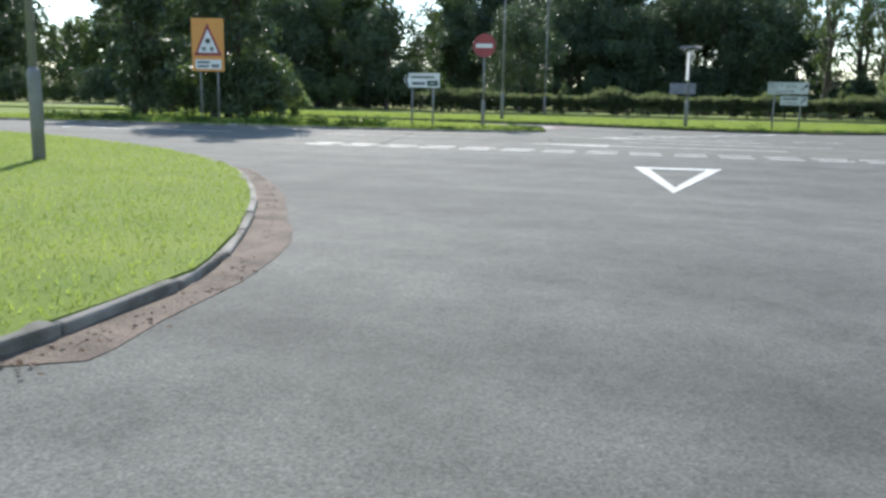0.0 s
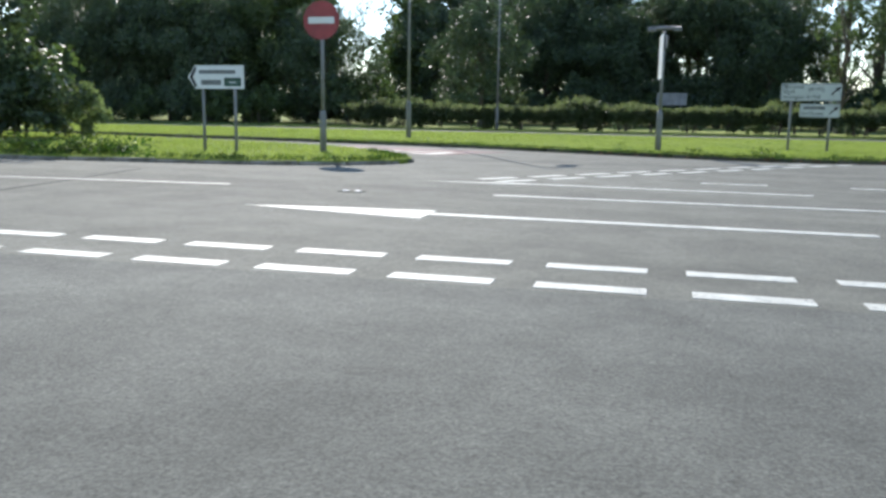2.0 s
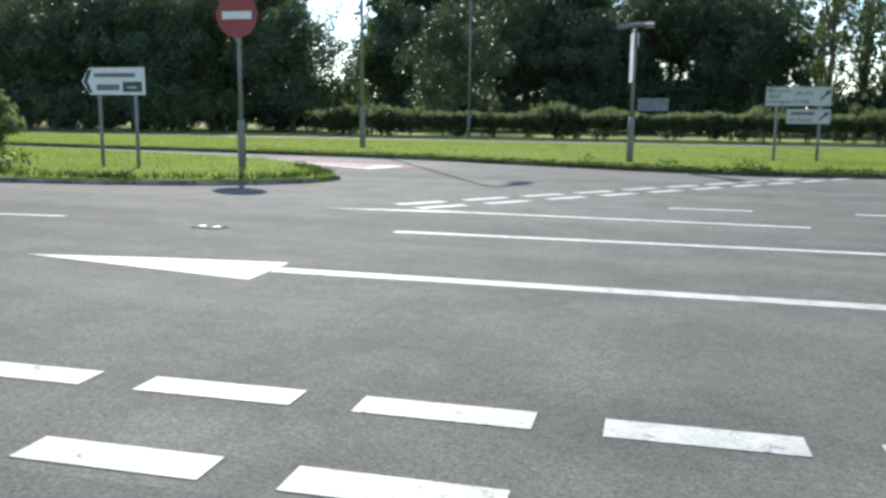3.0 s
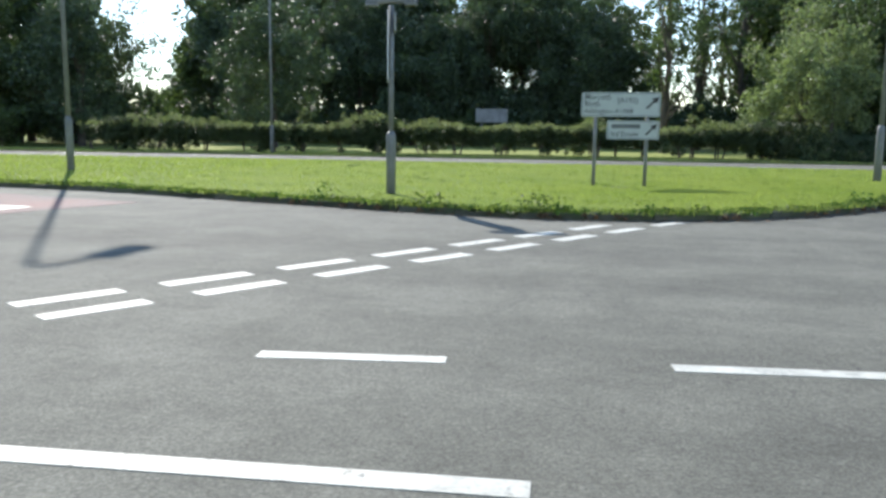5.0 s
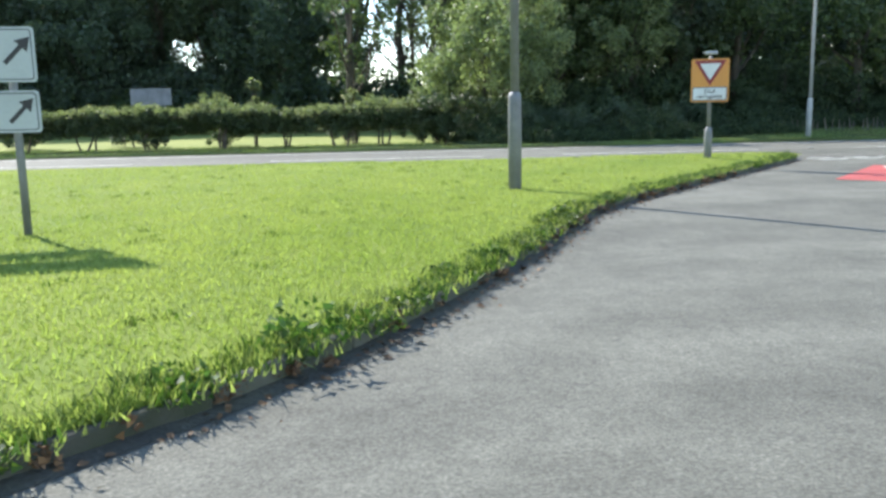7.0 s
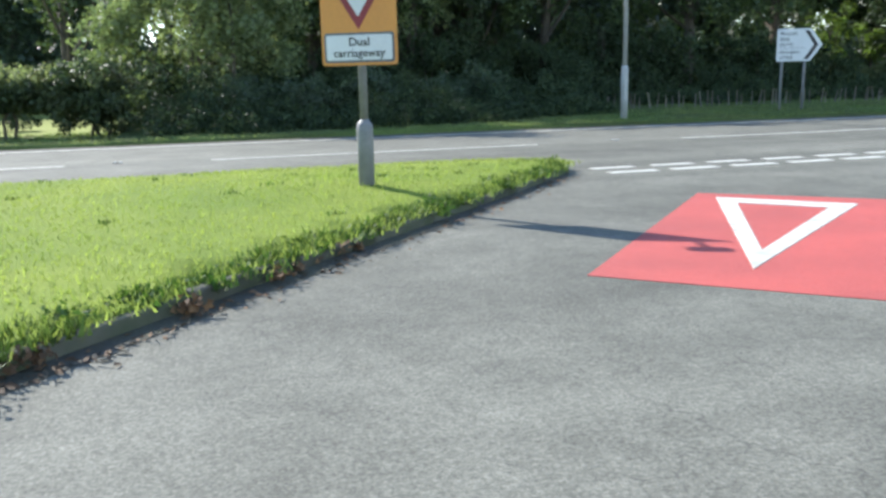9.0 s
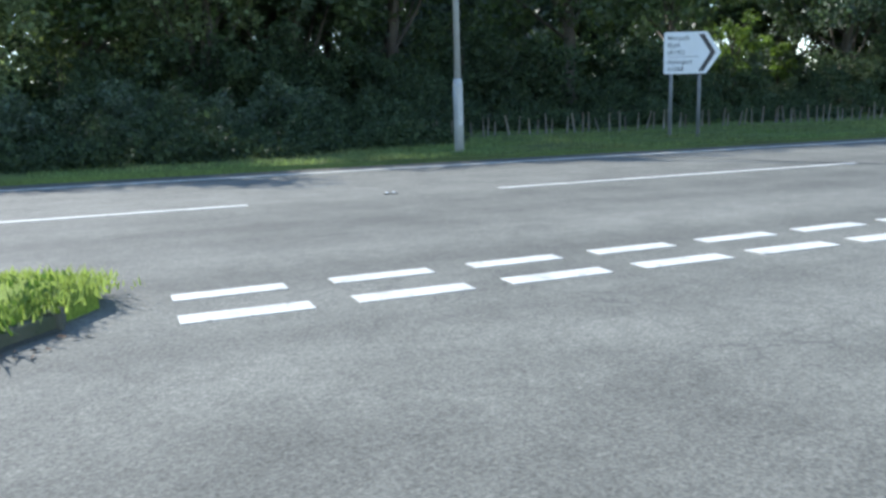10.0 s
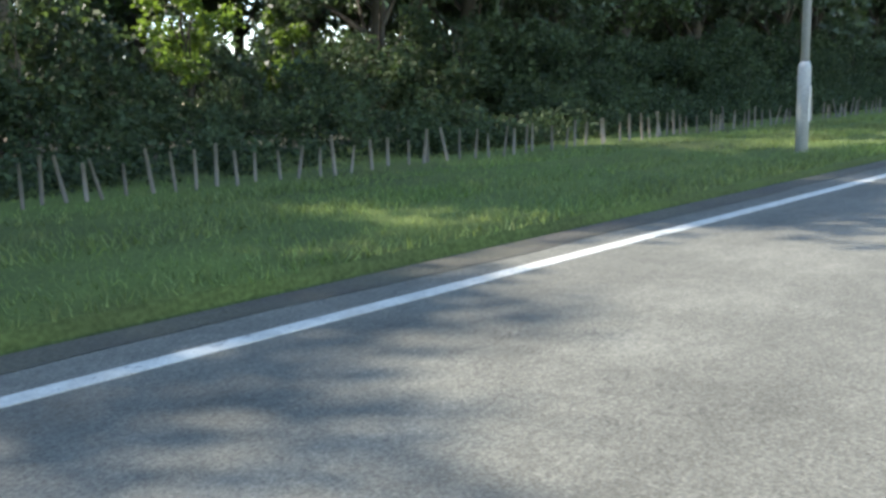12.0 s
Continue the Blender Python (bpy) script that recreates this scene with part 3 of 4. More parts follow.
def flag_sign_left():
    s = thing("flag_direction_sign", "white arrow-shaped sign with a green patch on two posts in grass", "road sign", pose(-10.66, 21.62, 0.11, 0, 0, 4))
    z0, z1 = 1.34, 1.84
    for x in (-1.05, -0.26):
        post(s, x, 0.07, -0.15, z1 - 0.04, 0.035, steel)
    m = (z0 + z1) / 2
    bm = bmesh.new()
    plate(bm, [(0, z0), (0, z1), (-1.2, z1), (-1.38, m), (-1.2, z0)], 0.0, 0.016)
    p = part("panel", bm, sign_white, s)
    bm = bmesh.new()
    plate(bm, [(-1.14, z0 + 0.04), (-1.22, z0 + 0.04), (-1.34, m), (-1.22, z1 - 0.04), (-1.14, z1 - 0.04), (-1.25, m)], -0.003, -0.0005)
    part("chevron", bm, sign_black, p)
    text_bar(p, -1.1, -0.2, m + 0.07, m + 0.15, -0.002)
    text_bar(p, -1.05, -0.55, m - 0.17, m - 0.06, -0.002)
    bm = bmesh.new()
    plate(bm, rounded(-0.48, -0.06, z0 + 0.05, m - 0.01, 0.02), -0.004, -0.0005)
    g = part("green_patch", bm, sign_green, p)
    text_bar(g, -0.36, -0.18, m - 0.125, m - 0.105, -0.006, sign_white)
    return s


def disc(bm, r, y0, y1, z, n=40):
    return plate(bm, [(r * math.cos(2 * math.pi * k / n), z + r * math.sin(2 * math.pi * k / n)) for k in range(n)], y0, y1)


def no_entry_sign():
    s = thing("no_entry_sign", "round red no-entry sign with a white bar on a grey post", "road sign", pose(-9.38, 22.75, 0.11, 0, 0, 8))
    post(s, 0, 0.06, -0.15, 3.28, 0.042, steel, (0.075, 0.85))
    bm = bmesh.new()
    disc(bm, 0.42, 0.0, 0.012, 2.87)
    p = part("disc", bm, sign_red, s)
    bm = bmesh.new()
    plate(bm, [(-0.30, 2.80), (0.30, 2.80), (0.30, 2.94), (-0.30, 2.94)], -0.003, -0.0003)
    part("white_bar", bm, sign_white, p)
    clip_band(s, 0, 2.7, 0.046)
    clip_band(s, 0, 3.05, 0.046)
    return s


def tri_outline(cx, z0, z1, w, point_up, r=0.0):
    zt, zb = (z1, z0) if point_up else (z0, z1)
    return [(cx - w / 2, zb), (cx + w / 2, zb), (cx, zt)]


def give_way_sign():
    s = thing("give_way_sign", "give-way triangle on an orange board with a dual carriageway plate", "road sign", pose(12.2, 40.8, 0.085, 0, 0, -28))
    post(s, 0.0, 0.06, -0.2, 2.06, 0.038, steel, (0.075, 0.66))
    bm = bmesh.new()
    plate(bm, rounded(-0.35, 0.35, 1.19, 2.01, 0.03), 0.0, 0.015)
    p = part("board", bm, sign_orange, s)
    bm = bmesh.new()
    plate(bm, tri_outline(0, 1.50, 1.98, 0.60, False), -0.004, -0.0004)
    part("triangle", bm, sign_red, p)
    bm = bmesh.new()
    plate(bm, tri_outline(0, 1.61, 1.92, 0.39, False), -0.007, -0.0045)
    part("triangle_centre", bm, sign_white, p)
    bm = bmesh.new()
    plate(bm, rounded(-0.325, 0.325, 1.215, 1.475, 0.025), -0.004, -0.0004)
    part("plate_border", bm, sign_grey, p)
    bm = bmesh.new()
    plate(bm, rounded(-0.305, 0.305, 1.235, 1.455, 0.02), -0.007, -0.0045)
    q = part("plate", bm, sign_white, p)
    letters("lettering", "Dual", 0.105, 0, 1.36, -0.0085, sign_black, q, "CENTER")
    letters("lettering", "carriageway", 0.100, 0, 1.265, -0.0085, sign_black, q, "CENTER")
    bm = bmesh.new()
    tube(bm, [(0, 0.06, 2.04), (0.0, 0.02, 2.09), (-0.01, -0.08, 2.12), (0.0, -0.15, 2.11)], [0.02, 0.02, 0.02, 0.018], 8)
    part("lamp_arm", bm, aluminium, s)
    bm = bmesh.new()
    box(bm, -0.1, 0.14, -0.25, -0.11, 2.08, 2.14, 0.02)
    part("sign_lamp", bm, aluminium, s, "small grey sign lamp")
    return s


def warning_sign():
    s = thing("warning_sign", "tall orange warning board with a red triangle on two posts", "road sign", pose(-19.98, 20.85, 0.11, 0, 0, 22))
    for x in (-0.32, 0.34):
        post(s, x, 0.07, -0.2, 3.6, 0.04, steel)
    bm = bmesh.new()
    plate(bm, rounded(-0.62, 0.62, 1.83, 3.83, 0.05), 0.0, 0.016)
    p = part("board", bm, sign_orange, s)
    bm = bmesh.new()
    plate(bm, tri_outline(0, 2.42, 3.66, 1.08, True), -0.004, -0.0004)
    part("triangle", bm, sign_red, p)
    bm = bmesh.new()
    plate(bm, tri_outline(0, 2.54, 3.42, 0.78, True), -0.007, -0.0045)
    w = part("triangle_centre", bm, sign_white, p)
    bm = bmesh.new()
    disc(bm, 0.1, -0.010, -0.0075, 2.98, 16)
    part("symbol", bm, sign_black, w)
    for x in (-0.15, 0.15):
        bm = bmesh.new()
        disc(bm, 0.085, -0.010, -0.0075, 2.68, 14)
        ob = part("symbol", bm, sign_grey, w)
        ob.location.x = x
    bm = bmesh.new()
    plate(bm, rounded(-0.5, 0.5, 1.92, 2.28, 0.03), -0.004, -0.0004)
    q = part("plate", bm, sign_white, p)
    text_bar(q, -0.42, 0.05, 2.13, 2.22, -0.006)
    text_bar(q, 0.12, 0.42, 1.98, 2.10, -0.006)
    text_bar(q, -0.42, 0.02, 1.98, 2.07, -0.006)
    return s


def lit_sign_post():
    """A slim post whose sign is turned edge-on, with a cross-bar of lamps above it."""
    s = thing("lit_sign_post", "slim grey post with an edge-on sign and lamp bar", "sign post", pose(-2.63, 28.89, 0.105))
    post(s, 0, 0, -0.2, 3.1, 0.045, steel, (0.08, 1.0))
    bm = bmesh.new()
    tube(bm, [(-0.43, 0, 3.16), (0, 0, 3.18), (0.43, 0, 3.16)], [0.045, 0.05, 0.045], 10)
    part("lamp_bar", bm, steel, s)
    for x in (-0.33, 0.33):
        bm = bmesh.new()
        box(bm, x - 0.1, x + 0.1, -0.07, 0.07, 3.09, 3.13, 0.012)
        part("lamp_cover", bm, steel, s)
    bm = bmesh.new()
    plate(bm, rounded(-0.36, 0.36, 1.86, 3.0, 0.05), 0.0, 0.012)
    bm.transform(pose(-0.05, 0, 0, 0, 0, 103))
    part("sign_plate", bm, sign_white, s, "pale sign plate seen edge-on")
    bm = bmesh.new()
    plate(bm, rounded(-0.16, 0.16, 2.66, 2.98, 0.03), 0.0, 0.02)
    bm.transform(pose(0.075, 0, 0, 0, 0, 103))
    part("small_plate", bm, aluminium, s)
    return s


def street_lamp(x, y, turn=0, z=0.12, metal=steel):
    s = thing("street_lamp", "tall grey steel street lamp on a grass verge", "street lamp", pose(x, y, z, 0, 0, turn), "lamps round the junction")
    post(s, 0, 0, -0.25, 9.6, 0.060, metal, (0.090, 1.25), 0.6)
    bm = bmesh.new()
    box(bm, -0.045, 0.045, -0.096, -0.087, 0.45, 0.95, 0.004)
    part("access_door", bm, metal, s)
    bm = bmesh.new()
    tube(bm, [(0, 0, 9.5), (0, -0.08, 9.8), (0, -0.4, 9.98), (0, -1.1, 10.06)], [0.05, 0.045, 0.04, 0.035], 10)
    part("arm", bm, metal, s)
    bm = bmesh.new()
    box(bm, -0.16, 0.16, -1.75, -1.0, 10.0, 10.14, 0.05)
    head = part("lantern", bm, aluminium, s)
    bm = bmesh.new()
    box(bm, -0.12, 0.12, -1.65, -1.15, 9.96, 9.998, 0.015)
    part("lens", bm, lamp_glass, head)
    return s


direction_sign()
flag_sign_right()
flag_sign_left()
no_entry_sign()
give_way_sign()
warning_sign()
lit_sign_post()
lamp = street_lamp(7.43, 36.4, 180)
for x, y, turn, z in ((-11.9, 33.7, 180, 0.12), (-9.78, 2.9, 180, 0.1), (-14.5, 53.3, 0, 0.07)):
    copy_thing(lamp, pose(x, y, z, 0, 0, turn))
pale_lamp = street_lamp(21.15, 52.35, 0, 0.13, steel_pale)
tagged(pale_lamp, "tall pale galvanised street lamp on the shaded verge")
copy_thing(pale_lamp, pose(41.2, 52.3, 0.11))

# a panel far behind the hedge
s = thing("roadside_board", "plain weathered grey board on posts behind the hedge", "board", pose(-6.9, 79.5, -0.05))
for x in (-0.8, 0.8):
    post(s, x, 0.08, -0.2, 2.9, 0.06, steel)
bm = bmesh.new()
plate(bm, rounded(-1.25, 1.25, 2.0, 3.05, 0.04), 0, 0.03)
part("panel", bm, board_grey, s)

# ---- trees and hedges ----


def leaves(rng, centres, radii, per, size, flat=1.0, corners=4):
    """Leaf blades scattered round the centres, as loose diamonds."""
    n = len(centres) * per
    c = np.repeat(np.asarray(centres), per, axis=0)
    r = np.repeat(np.asarray(radii), per)
    d = rng.normal(size=(n, 3))
    d /= np.linalg.norm(d, axis=1)[:, None]
    p = c + d * (r * rng.random(n) ** 0.45)[:, None] * np.array([1, 1, flat])
    u = rng.normal(size=(n, 3))
    u /= np.linalg.norm(u, axis=1)[:, None]
    v = np.cross(u, rng.normal(size=(n, 3)))
    v /= np.linalg.norm(v, axis=1)[:, None]
    s = size * (0.6 + 0.8 * rng.random(n))[:, None]
    if corners == 3:
        verts = np.stack([p - u * s * 0.5, p + u * s * 0.35 + v * s * 0.34, p + u * s * 0.35 - v * s * 0.34], 1).reshape(-1, 3)
    else:
        verts = np.stack([p - u * s * 0.5, p + v * s * 0.3, p + u * s * 0.5, p - v * s * 0.3], 1).reshape(-1, 3)
    faces = np.arange(corners * n).reshape(n, corners)
    return verts, faces


def make_tree(name, label, seed, height, spread, base, clumps, per, size, mat, m, stems=1, lean=0.0, group="", corners=4):
    """A trunk with limbs and a crown of many small leaves with an uneven outline."""
    rng = np.random.default_rng(seed)
    t = thing(name, label, "tree" if height > 3 else "bush", m, group)
    cen, rad = [], []
    mid = (height + base) / 2
    half = (height - base) / 2
    lobes = rng.normal(size=(6, 3))
    lobes /= np.linalg.norm(lobes, axis=1)[:, None]
    while len(cen) < clumps:
        d = rng.normal(size=3)
        d /= np.linalg.norm(d)
        bulge = 0.78 + 0.3 * max(0, float(np.max(lobes @ d))) ** 3 + 0.12 * rng.normal()
        k = rng.random() ** 0.4 * bulge
        q = np.array([d[0] * spread * k, d[1] * spread * k, mid + d[2] * half * k])
        q[:2] *= 1.0 - 0.25 * max(0.0, (q[2] - mid) / half)
        if q[2] > base * 0.8:
            cen.append(q)
            rad.append(spread * (0.16 + 0.14 * rng.random()))
    bm = bmesh.new()
    for k in range(stems):
        ox, oy = (0, 0) if stems == 1 else rng.normal(size=2) * spread * 0.18
        r0 = height * 0.018 / (1 if stems == 1 else 1.7)
        wob = rng.normal(size=(5, 2)) * height * 0.012
        line = [(ox + wob[i][0] * i * 0.6 + lean * i / 4, oy + wob[i][1] * i * 0.6, -0.3 + (height * 0.86 + 0.3) * i / 4) for i in range(5)]
        tube(bm, line, [r0 * 1.35, r0, r0 * 0.75, r0 * 0.5, r0 * 0.15], 8)
        for j in rng.choice(len(cen), min(9 // stems + 2, len(cen)), replace=False):
            e = cen[j]
            f = min(0.8, max(0.15, (e[2] - 0.25 * height) / height))
            i = f * 4
            a = Vector(line[int(i)]).lerp(Vector(line[min(int(i) + 1, 4)]), i - int(i))
            e = Vector(e)
            limb = bmesh.new() if name == "sapling" else bm
            tube(limb, [a, a.lerp(e, 0.5) + Vector((0, 0, -0.04 * height)), e], [r0 * 0.4, r0 * 0.25, r0 * 0.08], 5)
            if limb is not bm:
                part("branch", limb, bark, t)
    part("trunk", bm, bark, t)
    v, f = leaves(rng, cen, rad, per, size, 1.0, corners)
    v[:, 2] = np.maximum(v[:, 2], 0.05)
    raw("crown", v, f, mat, t)
    return t


def put_copy(src, x, y, z, turn, scale):
    return copy_thing(src, Matrix.LocRotScale((x, y, z), Euler((0, 0, turn)), (scale, scale, scale * random.uniform(0.93, 1.08))))


WOOD = "trees of the roadside wood"
oak = make_tree("broadleaf_tree", "dense dark green broadleaf tree in the wood", 1, 12.5, 4.6, 1.2, 80, 220, 0.23, leaf_dark, pose(-47, 65, 0), group=WOOD, corners=3)
ash = make_tree("broadleaf_tree", "tall dark broadleaf tree with layered foliage", 2, 14.0, 4.2, 1.8, 78, 220, 0.23, leaf_mid, pose(-40.5, 66, 0), group=WOOD, corners=3)
lime = make_tree("broadleaf_tree", "rounded dark green broadleaf tree at the wood edge", 3, 11.0, 4.4, 0.8, 80, 220, 0.22, leaf_dark, pose(-21.0, 70, 0), group=WOOD, corners=3)
oak_far = make_tree("broadleaf_tree", "dark broadleaf tree deep in the wood", 8, 14.0, 4.8, 1.6, 70, 95, 0.44, leaf_dark, pose(-50, 80, 0), group=WOOD, corners=3)
ash_far = make_tree("broadleaf_tree", "tall dark tree deep in the wood", 9, 15.5, 4.5, 2.2, 70, 95, 0.44, leaf_mid, pose(-44, 74, 0), group=WOOD, corners=3)
birch = make_tree("birch_tree", "slender thin-crowned tree with sky showing through", 4, 12.5, 2.5, 2.5, 40, 60, 0.24, leaf_mid, pose(5.5, 72, 0), group=WOOD, corners=3)
scrub = make_tree("bush", "dark tangled undergrowth bush below the trees", 5, 2.9, 2.3, 0.15, 34, 130, 0.18, leaf_dark, pose(-41, 60.5, 0), stems=4, group="undergrowth of the wood", corners=3)
scrub2 = make_tree("bush", "mixed green undergrowth bush at the wood edge", 6, 2.6, 1.9, 0.15, 32, 130, 0.17, leaf_mid, pose(-36, 60, 0), stems=4, group="undergrowth of the wood", corners=3)
kinds, far_kinds = [oak, ash, lime], [oak_far, ash_far]
rnd = random.Random(7)


def tree_rows(rows, x_end, z=-0.05, shift=0.0, big=(0.88, 1.12), clearing=lambda y: ()):
    """Rows of trees side by side: (first x, y, step, far)."""
    for first, y, step, far in rows:
        x = first
        while x < x_end - shift * (y - 60):
            src = rnd.choice(far_kinds if far else kinds)
            if not any(a < x < b for a, b in clearing(y)):
                put_copy(src, x, y + rnd.uniform(-1.3, 1.3), z, rnd.uniform(0, 6.28), rnd.uniform(*big))
            x += step * rnd.uniform(0.8, 1.2)


def bush_row(x0, x1, y, z, lo, hi, gap):
    x = x0
    while x < x1:
        put_copy(rnd.choice((scrub, scrub2)), x, y + rnd.uniform(-0.6, 1.0), z, rnd.uniform(0, 6.28), rnd.uniform(lo, hi))
        x += gap * rnd.uniform(0.8, 1.25)


# the west wood, ending at a gap of sky
tree_rows(((-96, 64, 5.4, False), (-95, 72, 5.0, True), (-94, 80, 8.0, True)), -36.0, shift=0.525, big=(0.95, 1.2), clearing=lambda y: ((-1.06 * y - 7.5, -1.06 * y + 6.0),))
for x, y, k in ((-99, 95, 0.8), (-93.5, 93, 0.72), (-106, 99, 0.78)):
    put_copy(ash_far, x, y, -0.05, rnd.uniform(0, 6.28), k)
put_copy(lime, -32.8, 65.5, -0.05, 1.2, 1.04)
put_copy(ash_far, -38.2, 72.5, -0.05, 2.2, 1.0)
put_copy(oak_far, -42.6, 80, -0.05, 0.7, 1.0)
bush_row(-96, -33, 58.8, -0.05, 0.9, 1.3, 2.6)
# the middle wood, across a sunlit field from the hedge
tree_rows(((-32.6, 89, 5.4, False), (-36.0, 97, 5.0, True), (-40.0, 105, 5.0, True)), 0.2, big=(1.15, 1.35), clearing=lambda y: ((-14.5 - 0.12 * (y - 89), 3),))
put_copy(oak, 1.0, 86.0, -0.05, 3.3, 1.1)
put_copy(lime, -12.6, 88.5, -0.05, 2.3, 1.15)
put_copy(ash_far, 1.6, 96.0, -0.05, 1.3, 1.0)
put_copy(oak_far, -16.0, 97.5, -0.05, 0.3, 1.1)
put_copy(ash_far, -17.0, 105.0, -0.05, 4.3, 1.2)
put_copy(oak_far, 1.8, 105.0, -0.05, 2.2, 1.1)
tall = make_tree("broadleaf_tree", "tall dark tree with a high crown above open sky", 10, 16.0, 4.8, 5.9, 72, 200, 0.27, leaf_dark, pose(-3.6, 90.5, -0.05), group=WOOD, corners=3)
for x, y, k in ((-8.6, 91.5, 0.96), (-6.2, 98.5, 1.08), (-10.4, 99.0, 1.1), (-2.8, 99.5, 1.1), (-7.5, 106, 1.15)):
    put_copy(tall, x, y, -0.05, rnd.uniform(0, 6.28), k)
put_copy(ash_far, -35.0, 90.5, -0.05, 0.4, 0.92)
put_copy(scrub, -33.0, 71.0, -0.05, 1.0, 1.6)
put_copy(scrub2, -29.5, 69.5, -0.05, 2.0, 1.35)
for x, y, k in ((-9.4, 92.5, 0.64), (-2.2, 92.0, 0.64), (-2.6, 97.0, 0.66), (-13.0, 96.0, 0.66)):
    put_copy(oak_far, x, y, -0.05, rnd.uniform(0, 6.28), k)
for x in (-8.6, -6.6, -4.6, -2.6):
    put_copy(scrub, x, 87.5, -0.05, rnd.uniform(0, 6.28), 1.75)
bush_row(-33, 6, 85, -0.05, 1.0, 1.5, 2.9)
# lower growth closing the foot of the gap
bush_row(-41, -33, 70, -0.05, 1.0, 1.4, 2.4)
for x, y in ((-46, 104), (-42, 110), (-38.5, 106), (-50, 112), (-36, 112)):
    put_copy(oak_far, x, y, -0.05, rnd.uniform(0, 6.28), 0.62)
# thin trees with sky between them
for x, y in ((6.4, 88), (9.3, 86), (12.4, 85), (13.8, 90), (11.2, 99), (6.6, 94), (14.9, 95), (13.4, 102)):
    put_copy(birch, x, y, -0.05, rnd.uniform(0, 6.28), rnd.uniform(1.1, 1.35))
bush_row(3, 17, 83, -0.05, 1.25, 1.5, 2.6)
bush_row(-8, 12, 61, -0.05, 0.35, 0.6, 4.5)
# the east wood along the far verge, fine-leaved where the road passes it
hazel = make_tree("broadleaf_tree", "fine-leaved dark green tree at the edge of the wood", 31, 10.5, 3.6, 1.6, 80, 200, 0.19, leaf_dark, pose(20.2, 62.4, 0.35), group=WOOD, corners=3)
maple = make_tree("broadleaf_tree", "fine-leaved mid-green tree at the edge of the wood", 32, 10.4, 3.4, 1.4, 76, 200, 0.19, leaf_mid, pose(23.2, 62.4, 0.35), group=WOOD, corners=3)
bramble = make_tree("bush", "dense dark bramble and hazel scrub under the trees", 33, 2.8, 2.0, 0.1, 40, 165, 0.135, leaf_under, pose(18.4, 60.0, 0.3), stems=4, group="undergrowth of the wood", corners=3)
x = 29.0
while x < 66:
    if not 33.6 < x < 40.6:
        put_copy(rnd.choice((hazel, maple)), x, 62.8 + rnd.uniform(-1.0, 1.2), 0.35, rnd.uniform(0, 6.28), rnd.uniform(0.95, 1.12))
    x += rnd.uniform(3.6, 5.0)
tree_rows(((67, 63.2, 5.2, True), (17, 69, 4.6, True), (16, 75, 4.8, True)), 112, 0.35, 0.0, (0.74, 0.94), lambda y: ((25.0, 39.5),))
# saplings added where sun reaches leaves in the wood, lightened by their leaf colour
make_tree("sapling", "young tree with sunlit yellow-green leaves in a clearing", 41, 3.9, 1.3, 0.9, 22, 110, 0.13, leaf_sunlit, pose(37.5, 63.9, 0.4), group=WOOD)
make_tree("sapling", "young sunlit yellow-green tree inside the wood edge", 42, 3.2, 1.0, 0.8, 16, 100, 0.13, leaf_sunlit, pose(41.0, 65.3, 0.4), group=WOOD)
make_tree("sapling", "sunlit yellow-green sapling glowing between dark trees", 43, 3.1, 0.85, 0.7, 16, 110, 0.12, leaf_sunlit, pose(30.2, 64.3, 0.4), group=WOOD)
x = 20.6
while x < 66:
    put_copy(bramble, x, 60.2 + rnd.uniform(-0.5, 0.8), 0.3, rnd.uniform(0, 6.28), rnd.uniform(0.75, 1.05) * (0.55 if 33.5 < x < 39.5 else 0.48 if 26.6 < x < 30.6 else 1.0))
    x += rnd.uniform(1.6, 2.3)
bush_row(66, 112, 60.2, 0.3, 0.75, 1.15, 2.6)
bush_row(14, 62, 66.5, 0.4, 0.9, 1.2, 3.0)
for x, y, k in ((10.2, 58.2, 0.7), (12.0, 59.8, 0.85), (14.2, 59.4, 0.9), (16.2, 60.2, 0.9), (18.9, 60.8, 1.0), (21.0, 61.2, 0.95)):
    put_copy(bramble, x, y, 0.1, rnd.uniform(0, 6.28), k)
put_copy(hazel, 20.0, 65.5, 0.35, 2.0, 0.95)
put_copy(maple, 17.2, 61.8, 0.3, 4.0, 0.98)
put_copy(maple, 14.6, 62.6, 0.3, 1.0, 0.96)
make_tree("willow_tree", "tall olive-green tree behind the end of the hedge", 20, 9.2, 3.0, 1.4, 62, 230, 0.17, leaf_olive, pose(12.4, 62.8, 0.2), stems=2, corners=3)
put_copy(hazel, 15.0, 66.0, 0.2, 5.0, 0.9)
for x, y, k in ((23.6, 71.5, 0.7), (27.2, 78.5, 0.75), (28.5, 79, 0.8), (32.5, 80, 0.85), (36.5, 79, 0.8), (40.5, 80.5, 0.85), (30.4, 83, 0.85), (34.6, 82.4, 0.8), (38.6, 83, 0.85), (43.8, 81, 0.8)):
    put_copy(oak_far, x, y, 0.4, rnd.uniform(0, 6.28), k)
for x, y, k in ((11.8, 54.9, 0.4), (13.3, 54.6, 0.42), (15.2, 55.0, 0.46), (17.0, 55.8, 0.42), (18.8, 57.0, 0.5), (12.4, 56.6, 0.5), (16.0, 57.4, 0.5)):
    put_copy(scrub, x, y, 0.15, rnd.uniform(0, 6.28), k)
for x, y in ((15.6, 86), (17.4, 91), (16.4, 97), (19.0, 88)):
    put_copy(ash_far, x, y, 0.1, rnd.uniform(0, 6.28), 0.9)


